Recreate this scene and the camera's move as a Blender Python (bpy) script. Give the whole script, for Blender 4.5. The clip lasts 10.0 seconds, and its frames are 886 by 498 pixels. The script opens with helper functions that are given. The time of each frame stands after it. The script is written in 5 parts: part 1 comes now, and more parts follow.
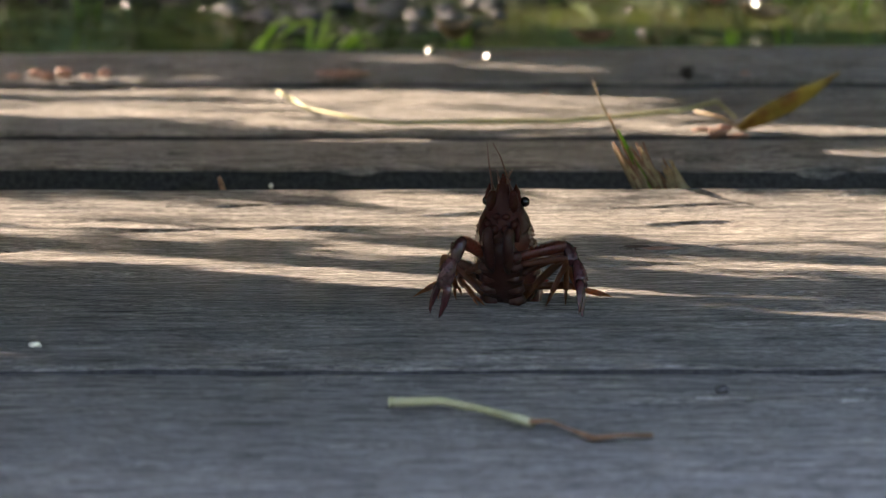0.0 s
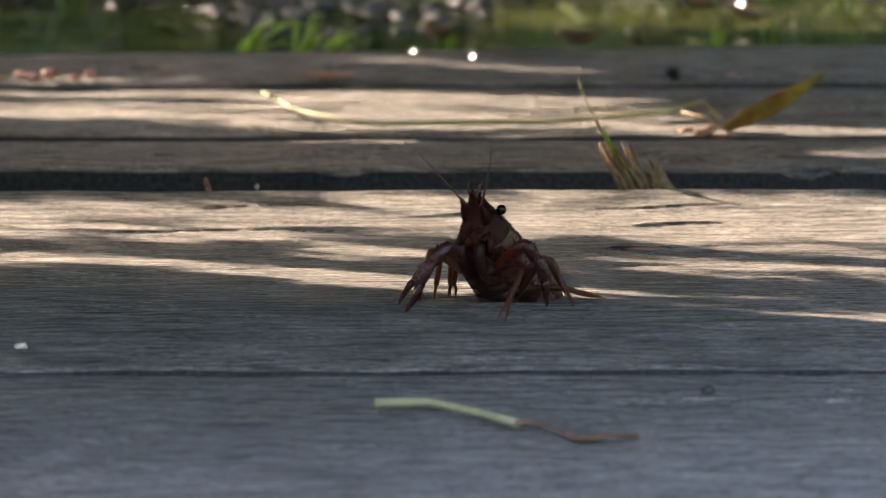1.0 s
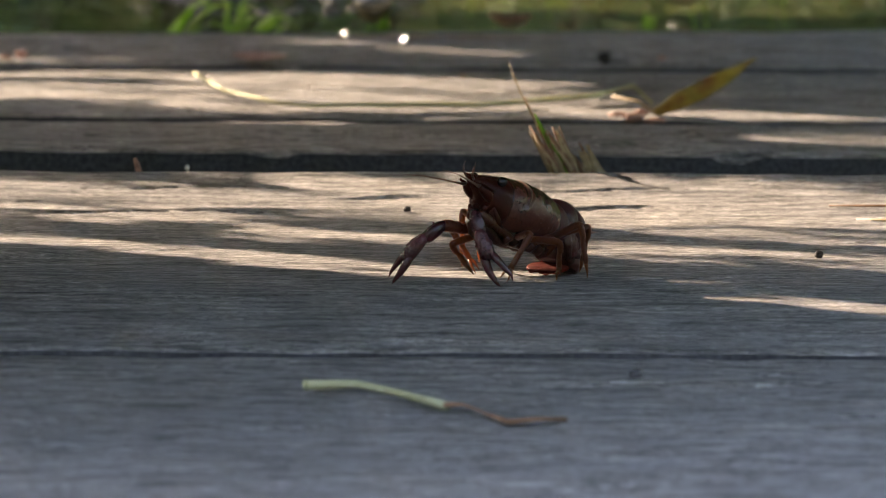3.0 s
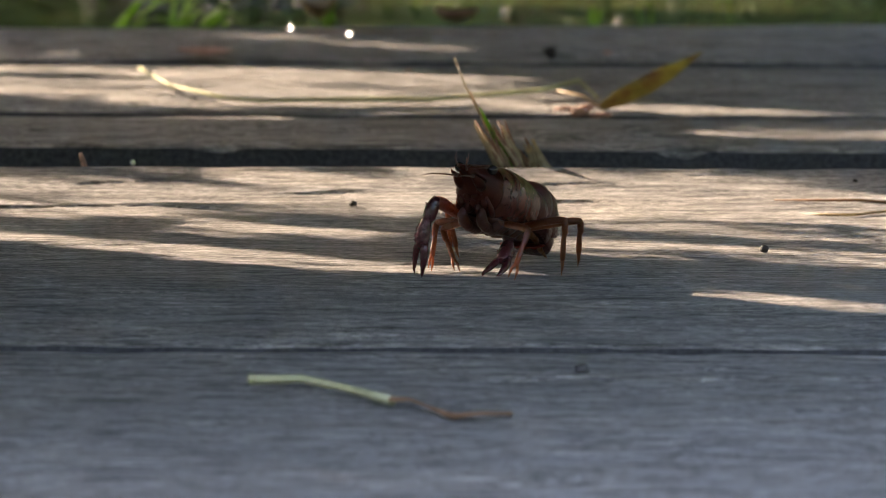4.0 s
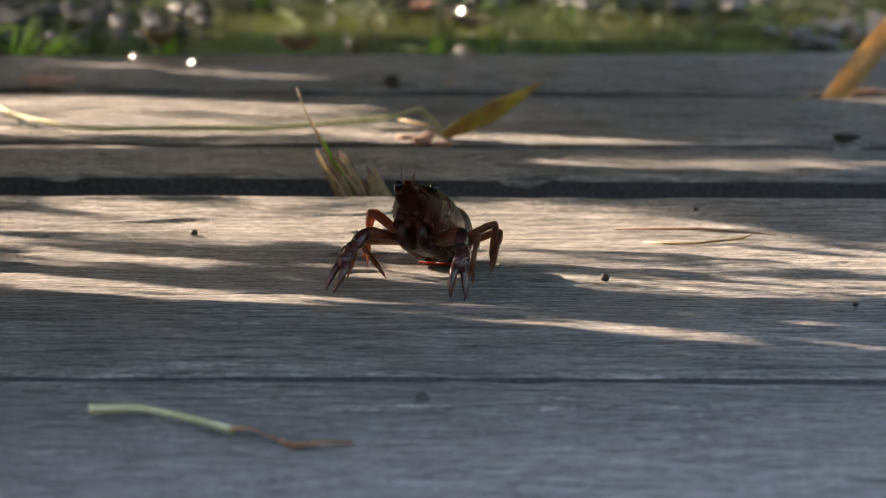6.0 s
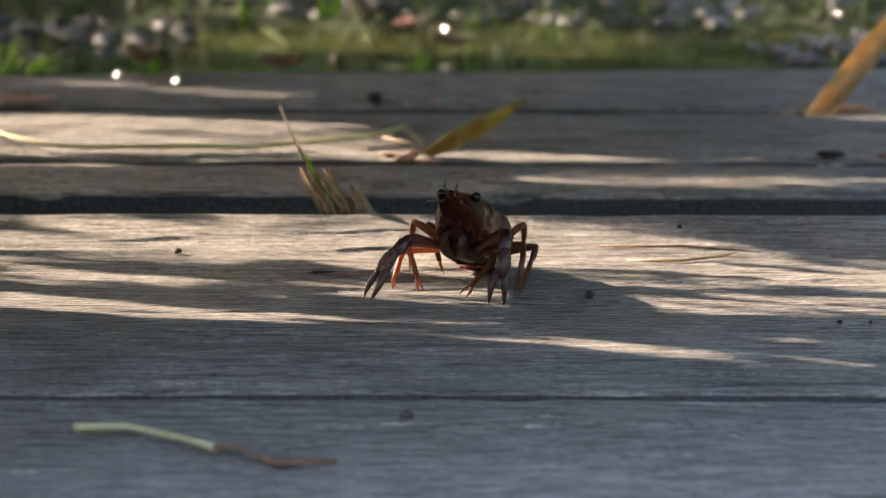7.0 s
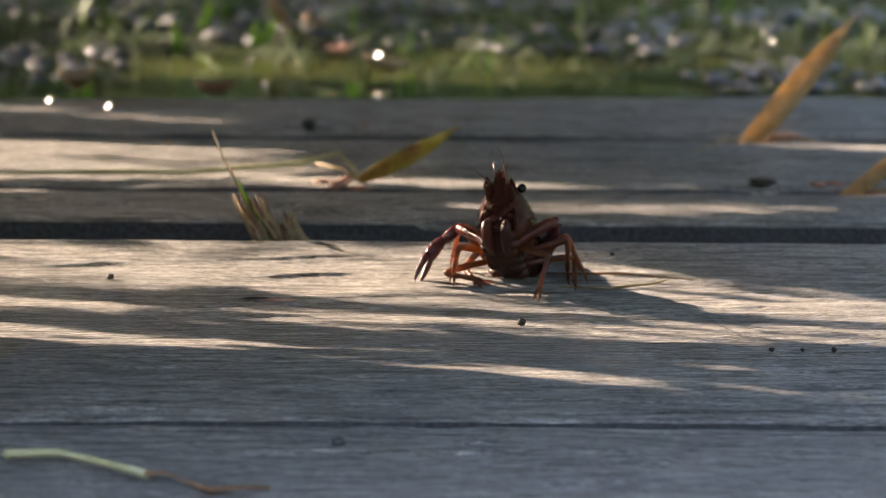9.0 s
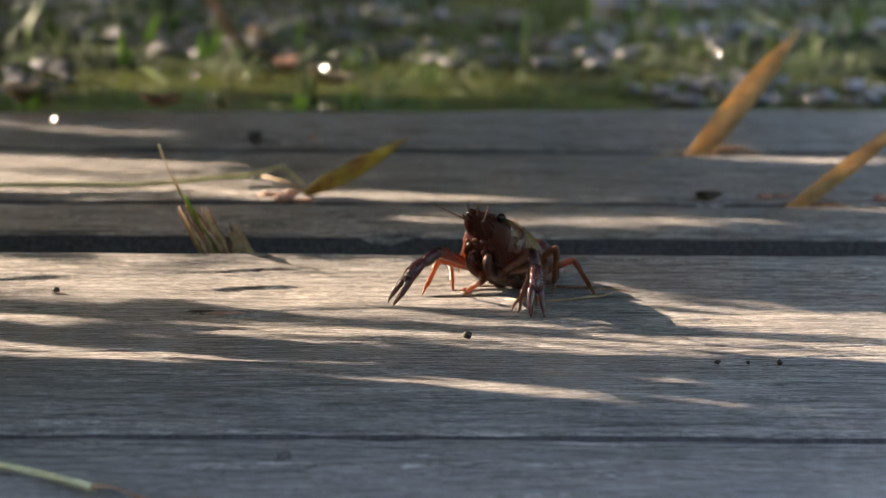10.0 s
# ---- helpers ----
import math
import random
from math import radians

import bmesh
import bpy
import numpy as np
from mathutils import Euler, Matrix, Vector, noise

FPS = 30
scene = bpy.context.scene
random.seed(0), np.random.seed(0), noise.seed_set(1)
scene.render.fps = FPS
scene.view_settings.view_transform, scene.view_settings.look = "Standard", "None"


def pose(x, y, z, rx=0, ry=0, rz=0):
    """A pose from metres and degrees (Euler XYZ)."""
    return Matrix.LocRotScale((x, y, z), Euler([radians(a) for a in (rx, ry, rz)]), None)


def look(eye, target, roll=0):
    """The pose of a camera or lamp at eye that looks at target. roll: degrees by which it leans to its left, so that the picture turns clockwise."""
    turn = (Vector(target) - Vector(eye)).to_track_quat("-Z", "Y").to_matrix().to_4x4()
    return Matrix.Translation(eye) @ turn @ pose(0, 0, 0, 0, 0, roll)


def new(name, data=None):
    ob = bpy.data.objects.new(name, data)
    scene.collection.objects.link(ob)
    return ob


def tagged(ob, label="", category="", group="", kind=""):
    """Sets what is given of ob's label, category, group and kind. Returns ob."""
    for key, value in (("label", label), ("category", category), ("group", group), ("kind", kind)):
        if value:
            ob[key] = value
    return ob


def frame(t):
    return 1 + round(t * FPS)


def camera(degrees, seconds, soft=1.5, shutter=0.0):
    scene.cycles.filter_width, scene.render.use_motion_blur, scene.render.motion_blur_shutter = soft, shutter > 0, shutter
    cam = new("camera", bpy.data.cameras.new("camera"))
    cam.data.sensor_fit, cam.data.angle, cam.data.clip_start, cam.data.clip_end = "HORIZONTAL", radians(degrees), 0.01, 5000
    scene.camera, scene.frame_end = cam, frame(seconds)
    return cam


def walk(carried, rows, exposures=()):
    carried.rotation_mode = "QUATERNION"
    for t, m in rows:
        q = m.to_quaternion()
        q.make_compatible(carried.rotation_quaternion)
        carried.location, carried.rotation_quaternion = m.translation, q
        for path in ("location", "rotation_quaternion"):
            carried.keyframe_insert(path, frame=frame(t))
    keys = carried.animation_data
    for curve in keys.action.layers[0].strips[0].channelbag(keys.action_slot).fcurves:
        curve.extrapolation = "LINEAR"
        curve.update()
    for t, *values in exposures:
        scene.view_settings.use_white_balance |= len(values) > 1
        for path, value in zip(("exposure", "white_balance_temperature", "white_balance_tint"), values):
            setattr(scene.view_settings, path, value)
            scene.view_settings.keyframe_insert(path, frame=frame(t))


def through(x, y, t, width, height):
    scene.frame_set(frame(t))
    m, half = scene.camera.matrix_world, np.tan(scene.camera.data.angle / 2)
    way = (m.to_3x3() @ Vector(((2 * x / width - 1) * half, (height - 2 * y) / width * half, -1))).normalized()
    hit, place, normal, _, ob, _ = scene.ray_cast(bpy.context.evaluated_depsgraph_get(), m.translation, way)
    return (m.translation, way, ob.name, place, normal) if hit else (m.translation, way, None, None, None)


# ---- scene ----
# ---- camera and its walk ----
cam = camera(10.0, 10.0, soft=0.8)
cam.data.dof.use_dof = True
cam.data.dof.focus_distance = 1.635
cam.data.dof.aperture_fstop = 17.0
# seconds, eye, yaw, pitch, lean
ROWS = [
    (0.0, 0.0, 0.0, 0.3351, 0.0, -11.43, 0.0),
    (0.5, 0.0001, 0.0, 0.3352, -0.112, -11.416, 0.018),
    (1.0, 0.0001, 0.0, 0.3352, -0.158, -11.424, 0.031),
    (1.5, 0.0002, 0.0, 0.3351, -0.237, -11.466, -0.044),
    (2.0, 0.0004, 0.0, 0.3351, -0.422, -11.54, -0.221),
    (2.5, 0.0006, 0.0, 0.335, -0.685, -11.574, -0.447),
    (4.0, 0.0013, 0.0, 0.3349, -1.558, -11.664, -0.593),
    (4.5, 0.0017, 0.0, 0.335, -2.024, -11.615, -0.817),
    (5.0, 0.0023, 0.0, 0.335, -2.676, -11.567, -0.949),
    (5.5, 0.0027, 0.0, 0.3351, -3.12, -11.457, -0.976),
    (7.0, 0.003, 0.0, 0.3354, -3.509, -11.127, -0.845),
    (7.5, 0.0031, 0.0, 0.3355, -3.65, -11.067, -0.876),
    (8.0, 0.0033, 0.0, 0.3356, -3.853, -10.938, -0.986),
    (8.5, 0.0034, 0.0, 0.3356, -3.972, -10.899, -1.028),
    (9.0, 0.0036, 0.0, 0.3357, -4.26, -10.822, -1.157),
    (9.5, 0.0039, 0.0, 0.3358, -4.551, -10.72, -1.164),
    (10.0, 0.0042, 0.0, 0.3358, -4.859, -10.668, -1.232),
]
EXPOSURE, KELVIN, TINT = 3.93, 7500, 17.0
walk(cam, [(t, pose(x, y, z, 90 + pitch, 0, yaw) @ pose(0, 0, 0, 0, 0, -lean)) for t, x, y, z, yaw, pitch, lean in ROWS],
     [(0.0, EXPOSURE, KELVIN, TINT), (10.0, EXPOSURE, KELVIN, TINT)])

# ---- sky and sun ----
SUN_AZ, SUN_EL = 57.0, 24.0  # degrees to the left of straight ahead, and above the horizon
TO_SUN = Vector((-math.sin(radians(SUN_AZ)) * math.cos(radians(SUN_EL)), math.cos(radians(SUN_AZ)) * math.cos(radians(SUN_EL)), math.sin(radians(SUN_EL))))
world = bpy.data.worlds.new("sky")
scene.world = world
world.use_nodes = True
wn = world.node_tree.nodes
sky = wn.new("ShaderNodeTexSky")
sky.sky_type, sky.sun_disc = "NISHITA", False
sky.air_density, sky.dust_density, sky.ozone_density = 0.85, 2.5, 0.8
sky.sun_elevation, sky.sun_rotation = radians(SUN_EL), radians(-SUN_AZ)
world.node_tree.links.new(sky.outputs[0], wn["Background"].inputs[0])
wn["Background"].inputs[1].default_value = 0.15
sun = new("sun", bpy.data.lights.new("sun", "SUN"))
sun.data.energy, sun.data.angle, sun.data.color = 2.05, radians(0.5), (1.0, 0.90, 0.75)
sun.matrix_world = look(TO_SUN * 20, (0, 0, 0))


# ---- helpers of this place ----
RNG = np.random.default_rng(7)
TABLE = RNG.random((512, 512))


def lattice(x, y, k=0):
    """Smooth value noise in 0..1 over arrays."""
    x, y = np.asarray(x, float) + 17.3 * k, np.asarray(y, float) + 31.7 * k
    i, j = np.floor(x).astype(int), np.floor(y).astype(int)
    u, v = x - i, y - j
    u, v = u * u * (3 - 2 * u), v * v * (3 - 2 * v)
    a, b = TABLE[i % 512, j % 512], TABLE[(i + 1) % 512, j % 512]
    c, d = TABLE[i % 512, (j + 1) % 512], TABLE[(i + 1) % 512, (j + 1) % 512]
    return (a * (1 - u) + b * u) * (1 - v) + (c * (1 - u) + d * u) * v


def mesh_of(name, verts, faces, material, smooth=True):
    me = bpy.data.meshes.new(name)
    me.from_pydata([tuple(v) for v in verts], [], [tuple(f) for f in faces])
    me.update()
    if smooth:
        me.polygons.foreach_set("use_smooth", [True] * len(me.polygons))
    if material:
        me.materials.append(material)
    return me


def part(name, bm, material, parent=None, label="", smooth=True):
    me = bpy.data.meshes.new(name)
    bmesh.ops.recalc_face_normals(bm, faces=bm.faces[:])
    bm.to_mesh(me)
    bm.free()
    if smooth:
        me.polygons.foreach_set("use_smooth", [True] * len(me.polygons))
    me.materials.append(material)
    ob = new(name, me)
    ob.parent = parent
    return tagged(ob, label)


def loft(bm, rings, close=True):
    """Joins rings of points, each the same number, into a skin."""
    made = [[bm.verts.new(p) for p in ring] for ring in rings]
    n = len(made[0])
    for a, b in zip(made, made[1:]):
        for i in range(n):
            bm.faces.new((a[i], a[(i + 1) % n], b[(i + 1) % n], b[i]))
    if close:
        bm.faces.new(made[0][::-1])
        bm.faces.new(made[-1])
    return bm


def tube(bm, points, radii, seg=8, flat=1.0):
    """A round skin along points; flat squeezes it in its second direction."""
    pts = [Vector(p) for p in points]
    rings, side = [], None
    for i, p in enumerate(pts):
        d = (pts[min(i + 1, len(pts) - 1)] - pts[max(i - 1, 0)]).normalized()
        if side is None:
            ref = Vector((0, 0, 1)) if abs(d.z) < 0.9 else Vector((1, 0, 0))
            side = d.cross(ref).normalized()
        side = (side - d * side.dot(d)).normalized()
        up = side.cross(d)
        r = radii[i] if hasattr(radii, "__len__") else radii
        rings.append([p + side * (r * math.cos(2 * math.pi * k / seg)) + up * (r * flat * math.sin(2 * math.pi * k / seg)) for k in range(seg)])
    return loft(bm, rings)


def ball(bm, at, r, squash=(1, 1, 1), u=10, v=7):
    m = Matrix.Translation(at) @ Matrix.Diagonal((r * squash[0], r * squash[1], r * squash[2], 1))
    bmesh.ops.create_uvsphere(bm, u_segments=u, v_segments=v, radius=1, matrix=m)
    return bm


def blade(bm, points, widths, across, thick=0.0004, fold=0.25):
    """A leaf blade along points, folded along its midrib and of real thickness. across: its width's direction."""
    pts = [Vector(p) for p in points]
    rows = []
    for i, p in enumerate(pts):
        d = (pts[min(i + 1, len(pts) - 1)] - pts[max(i - 1, 0)]).normalized()
        s = Vector(across)
        s = (s - d * s.dot(d)).normalized()
        nrm = s.cross(d)
        w = max(widths[i], 0.0002) / 2
        rows.append([p - s * w + nrm * (w * fold), p - nrm * 0, p + s * w + nrm * (w * fold), p + s * w + nrm * (w * fold - thick), p - nrm * thick, p - s * w + nrm * (w * fold - thick)])
    return loft(bm, rows)


# ---- materials ----
def material(name, rough=0.6, spec=0.5):
    m = bpy.data.materials.new(name)
    m.use_nodes = True
    n, l = m.node_tree.nodes, m.node_tree.links
    b = n["Principled BSDF"]
    b.inputs["Roughness"].default_value = rough
    b.inputs["Specular IOR Level"].default_value = spec
    return m, n, l, b


def noise_at(n, l, scale, stretch=(1, 1, 1), detail=6.0, rough=0.6, coord="Object", shift=None, twist=0.0):
    tc, mp, tx = n.new("ShaderNodeTexCoord"), n.new("ShaderNodeMapping"), n.new("ShaderNodeTexNoise")
    mp.inputs["Scale"].default_value = stretch
    tx.inputs["Scale"].default_value, tx.inputs["Detail"].default_value, tx.inputs["Roughness"].default_value = scale, detail, rough
    tx.inputs["Distortion"].default_value = twist
    l.new(tc.outputs[coord], mp.inputs["Vector"])
    if shift:
        l.new(shift, mp.inputs["Location"])
    l.new(mp.outputs[0], tx.inputs["Vector"])
    return tx.outputs["Fac"]


def ramp(n, l, fac, stops):
    r = n.new("ShaderNodeValToRGB")
    e = r.color_ramp.elements
    while len(e) < len(stops):
        e.new(0.5)
    for k, (at, c) in zip(e, stops):
        k.position, k.color = at, (*c, 1)
    l.new(fac, r.inputs[0])
    return r.outputs[0]


def mix(n, l, fac, a, b, kind="MIX"):
    x = n.new("ShaderNodeMix")
    x.data_type, x.blend_type = "RGBA", kind
    if hasattr(fac, "links"):
        l.new(fac, x.inputs[0])
    else:
        x.inputs[0].default_value = fac
    for v, s in ((a, x.inputs[6]), (b, x.inputs[7])):
        if hasattr(v, "links"):
            l.new(v, s)
        else:
            s.default_value = (*v, 1)
    return x.outputs[2]


def bump(n, l, b, height, strength, distance, before=None):
    k = n.new("ShaderNodeBump")
    k.inputs["Strength"].default_value, k.inputs["Distance"].default_value = strength, distance
    l.new(height, k.inputs["Height"])
    if before:
        l.new(before, k.inputs["Normal"])
    l.new(k.outputs[0], b.inputs["Normal"])
    return k.outputs[0]


def wood():
    m, n, l, b = material("weathered_wood", 0.65, 0.18)
    rnd, mul, cmb = n.new("ShaderNodeObjectInfo"), n.new("ShaderNodeMath"), n.new("ShaderNodeCombineXYZ")
    mul.operation = "MULTIPLY"
    mul.inputs[1].default_value = 40
    l.new(rnd.outputs["Random"], mul.inputs[0])
    l.new(mul.outputs[0], cmb.inputs[0]), l.new(mul.outputs[0], cmb.inputs[1])
    sh = cmb.outputs[0]
    broad = noise_at(n, l, 1.0, (9, 45, 20), 5, 0.6, shift=sh, twist=0.6)
    grain = noise_at(n, l, 1.0, (40, 430, 220), 9, 0.78, shift=sh, twist=0.18)
    fine = noise_at(n, l, 1.0, (150, 1100, 700), 6, 0.8, shift=sh, twist=0.1)
    stain = noise_at(n, l, 1.0, (14, 22, 20), 7, 0.7, shift=sh)
    speck = noise_at(n, l, 420, (0.6, 1, 1), 3, 0.6)
    dust = noise_at(n, l, 1.0, (330, 1700, 1500), 3, 0.7)
    col = ramp(n, l, grain, [(0.34, (0.06, 0.054, 0.05)), (0.45, (0.225, 0.215, 0.207)), (0.56, (0.40, 0.383, 0.368)), (0.68, (0.60, 0.575, 0.545))])
    col = mix(n, l, 0.55, col, ramp(n, l, broad, [(0.3, (0.50, 0.46, 0.46)), (0.5, (0.78, 0.72, 0.69)), (0.7, (1.05, 0.94, 0.85))]), "MULTIPLY")
    col = mix(n, l, 0.75, col, ramp(n, l, fine, [(0.34, (0.25, 0.25, 0.25)), (0.5, (0.95, 0.95, 0.95)), (0.7, (1.3, 1.3, 1.3))]), "MULTIPLY")
    col = mix(n, l, ramp(n, l, stain, [(0.58, (0, 0, 0)), (0.75, (0.65, 0.65, 0.65))]), col, (0.09, 0.085, 0.07))
    col = mix(n, l, ramp(n, l, speck, [(0.7, (0, 0, 0)), (0.78, (0.5, 0.5, 0.5))]), col, (0.55, 0.53, 0.48))
    col = mix(n, l, 0.8, col, ramp(n, l, dust, [(0.34, (0.34, 0.34, 0.34)), (0.5, (0.95, 0.95, 0.95)), (0.66, (1.6, 1.58, 1.55))]), "MULTIPLY")
    crack = noise_at(n, l, 1.0, (24, 560, 300), 7, 0.66, shift=sh, twist=0.15)
    col = mix(n, l, ramp(n, l, crack, [(0.34, (0.9, 0.9, 0.9)), (0.40, (0, 0, 0))]), col, (0.03, 0.027, 0.025))
    l.new(col, b.inputs["Base Color"])
    l.new(ramp(n, l, broad, [(0.3, (0.48, 0.48, 0.48)), (0.7, (0.68, 0.68, 0.68))]), b.inputs["Roughness"])
    k = bump(n, l, b, dust, 0.8, 0.0005, bump(n, l, b, crack, 1.0, 0.0012, bump(n, l, b, grain, 1.0, 0.0014)))
    bump(n, l, b, fine, 1.0, 0.0008, k)
    return m


def shell(name, dark, light, other, rough=0.22, through=0.0, knobs=420.0, glow=(0.5, 0.08, 0.02), gloss=0.5, patch=130, pits=0.5):
    """Wet shell of a crayfish. through: how much light shines through it."""
    m, n, l, b = material(name, rough, gloss)
    big = noise_at(n, l, patch, (1, 1, 1), 5, 0.6)
    small = noise_at(n, l, knobs * 2.2, (1, 1, 1), 3, 0.6)
    col = ramp(n, l, big, [(0.32, dark), (0.55, light), (0.72, other)])
    col = mix(n, l, 0.4, col, ramp(n, l, small, [(0.35, (0.5, 0.5, 0.5)), (0.65, (1.2, 1.2, 1.2))]), "MULTIPLY")
    l.new(col, b.inputs["Base Color"])
    l.new(ramp(n, l, small, [(0.3, (rough * 0.7,) * 3), (0.7, (rough * 1.9,) * 3)]), b.inputs["Roughness"])
    tx, tc = n.new("ShaderNodeTexVoronoi"), n.new("ShaderNodeTexCoord")
    tx.inputs["Scale"].default_value = knobs
    l.new(tc.outputs["Object"], tx.inputs["Vector"])
    k = bump(n, l, b, tx.outputs["Distance"], pits, 0.0005)
    bump(n, l, b, small, pits * 0.8, 0.0004, k)
    if through:
        tr, ad, out = n.new("ShaderNodeBsdfTranslucent"), n.new("ShaderNodeMixShader"), n["Material Output"]
        tr.inputs[0].default_value = (*glow, 1)
        ad.inputs[0].default_value = through
        l.new(b.outputs[0], ad.inputs[1]), l.new(tr.outputs[0], ad.inputs[2])
        l.new(ad.outputs[0], out.inputs[0])
    return m


def plant(name, dark, light, tip, through=0.35, rough=0.5, scale=60):
    m, n, l, b = material(name, rough, 0.4)
    veins = noise_at(n, l, 1.0, (scale, scale * 6, scale * 6), 4, 0.6)
    patch = noise_at(n, l, scale, (1, 1, 1), 5, 0.65)
    col = ramp(n, l, patch, [(0.32, dark), (0.52, light), (0.74, tip)])
    col = mix(n, l, 0.45, col, ramp(n, l, veins, [(0.35, (0.55, 0.55, 0.55)), (0.65, (1.15, 1.15, 1.15))]), "MULTIPLY")
    l.new(col, b.inputs["Base Color"])
    bump(n, l, b, veins, 0.4, 0.0004)
    tr, ad, out = n.new("ShaderNodeBsdfTranslucent"), n.new("ShaderNodeMixShader"), n["Material Output"]
    l.new(col, tr.inputs[0])
    ad.inputs[0].default_value = through
    l.new(b.outputs[0], ad.inputs[1]), l.new(tr.outputs[0], ad.inputs[2])
    l.new(ad.outputs[0], out.inputs[0])
    return m


def soil():
    m, n, l, b = material("wet_moss_and_mud", 0.7, 0.15)
    big = noise_at(n, l, 9, (1, 1, 1), 6, 0.65)
    mid = noise_at(n, l, 45, (1, 1, 1), 6, 0.7)
    col = ramp(n, l, big, [(0.38, (0.010, 0.009, 0.006)), (0.5, (0.010, 0.016, 0.005)), (0.64, (0.018, 0.030, 0.007))])
    col = mix(n, l, 0.6, col, ramp(n, l, mid, [(0.35, (0.35, 0.35, 0.35)), (0.6, (1, 1, 1)), (0.75, (1.5, 1.4, 1.2))]), "MULTIPLY")
    l.new(col, b.inputs["Base Color"])
    l.new(ramp(n, l, mid, [(0.3, (0.4, 0.4, 0.4)), (0.45, (0.95, 0.95, 0.95))]), b.inputs["Roughness"])
    bump(n, l, b, mid, 0.8, 0.006)
    return m


def pool():
    m, n, l, b = material("still_water", 0.07, 0.5)
    b.inputs["Base Color"].default_value = (0.034, 0.037, 0.012, 1)
    b.inputs["IOR"].default_value = 1.33
    rip = noise_at(n, l, 26, (1, 1.6, 1), 3, 0.5)
    bump(n, l, b, rip, 0.13, 0.01)
    return m


def plain(name, colour, rough=0.5, spec=0.5, scale=300, amount=0.5):
    m, n, l, b = material(name, rough, spec)
    f = noise_at(n, l, scale, (1, 1, 1), 4, 0.65)
    lo, hi = tuple(c * (1 - amount) for c in colour), tuple(min(1, c * (1 + amount)) for c in colour)
    l.new(ramp(n, l, f, [(0.35, lo), (0.65, hi)]), b.inputs["Base Color"])
    bump(n, l, b, f, 0.4, 0.0005)
    return m


WOOD = wood()
# shade of the gaps between planks, put into the sides' colour
GAP_SHADE = plain("gap_shaded_plank_side", (0.055, 0.052, 0.055), 0.8, 0.2, 500, 0.4)
SOIL = soil()
WATER = pool()
SHELL = shell("carapace_shell", (0.046, 0.012, 0.008), (0.081, 0.022, 0.014), (0.115, 0.039, 0.024), 0.15, 0.0, gloss=0.42, patch=55, pits=0.25)
FACE = shell("face_shell", (0.018, 0.004, 0.003), (0.034, 0.007, 0.004), (0.064, 0.014, 0.008), 0.3, 0.10, glow=(0.6, 0.06, 0.02), gloss=0.13)
TAIL = shell("abdomen_shell", (0.034, 0.009, 0.008), (0.060, 0.016, 0.013), (0.088, 0.027, 0.021), 0.32, 0.05, gloss=0.28)
FAN = shell("tail_fan_shell", (0.03, 0.005, 0.003), (0.05, 0.008, 0.004), (0.07, 0.012, 0.006), 0.4, 0.34, glow=(0.8, 0.07, 0.015), gloss=0.2)
CLAW = shell("claw_shell", (0.029, 0.007, 0.009), (0.051, 0.011, 0.014), (0.077, 0.020, 0.022), 0.15, 0.08, 700, (0.5, 0.1, 0.1), 0.55)
JAW = shell("jaw_shell", (0.019, 0.006, 0.005), (0.035, 0.011, 0.008), (0.064, 0.019, 0.013), 0.3, 0.09, 600, (0.85, 0.22, 0.06), 0.25)
ARM = shell("arm_shell", (0.037, 0.008, 0.006), (0.064, 0.013, 0.008), (0.098, 0.022, 0.013), 0.25, 0.20, 600, (0.95, 0.29, 0.08), 0.4)
LEG = shell("leg_shell", (0.026, 0.010, 0.007), (0.048, 0.016, 0.010), (0.078, 0.026, 0.014), 0.28, 0.25, 500, (0.95, 0.38, 0.11), 0.4)
EYE = plain("eye_black", (0.006, 0.005, 0.005), 0.18, 0.3)
FEELER = plain("feeler_brown", (0.10, 0.035, 0.02), 0.35)
GRASS = plant("green_grass", (0.07, 0.135, 0.018), (0.15, 0.26, 0.036), (0.27, 0.36, 0.07), 0.55)
MOSSY = plant("dull_grass", (0.024, 0.045, 0.007), (0.046, 0.085, 0.011), (0.085, 0.13, 0.018), 0.4)
STRAW = plant("dry_straw", (0.18, 0.12, 0.06), (0.33, 0.24, 0.13), (0.48, 0.38, 0.22), 0.25)
REED = plant("dead_reed_leaf", (0.26, 0.165, 0.075), (0.47, 0.32, 0.14), (0.60, 0.44, 0.21), 0.5, 0.45, 40)
YELLOW = plant("yellowing_leaf", (0.15, 0.075, 0.022), (0.20, 0.165, 0.035), (0.26, 0.24, 0.05), 0.38, 0.45, 70)
BROWN = plant("brown_leaf", (0.09, 0.045, 0.02), (0.2, 0.10, 0.05), (0.34, 0.2, 0.12), 0.2)
PINK = plant("pinkish_leaf", (0.30, 0.16, 0.12), (0.42, 0.25, 0.2), (0.5, 0.34, 0.27), 0.3)
STALK = plant("pale_green_stalk", (0.27, 0.26, 0.13), (0.37, 0.35, 0.19), (0.44, 0.41, 0.26), 0.1)
GROOVE = plain("pale_groove", (0.09, 0.055, 0.03), 0.35, 0.4)
CRUMB = plain("dark_crumb", (0.018, 0.013, 0.010), 0.6, 0.3)
HUSK = plain("grey_husk", (0.035, 0.03, 0.03), 0.6)
REDDISH = plain("reddish_husk", (0.26, 0.13, 0.09), 0.7)
PALE = plain("pale_husk", (0.6, 0.55, 0.45), 0.5)
DROP = material("water_drop", 0.2, 0.6)[0]
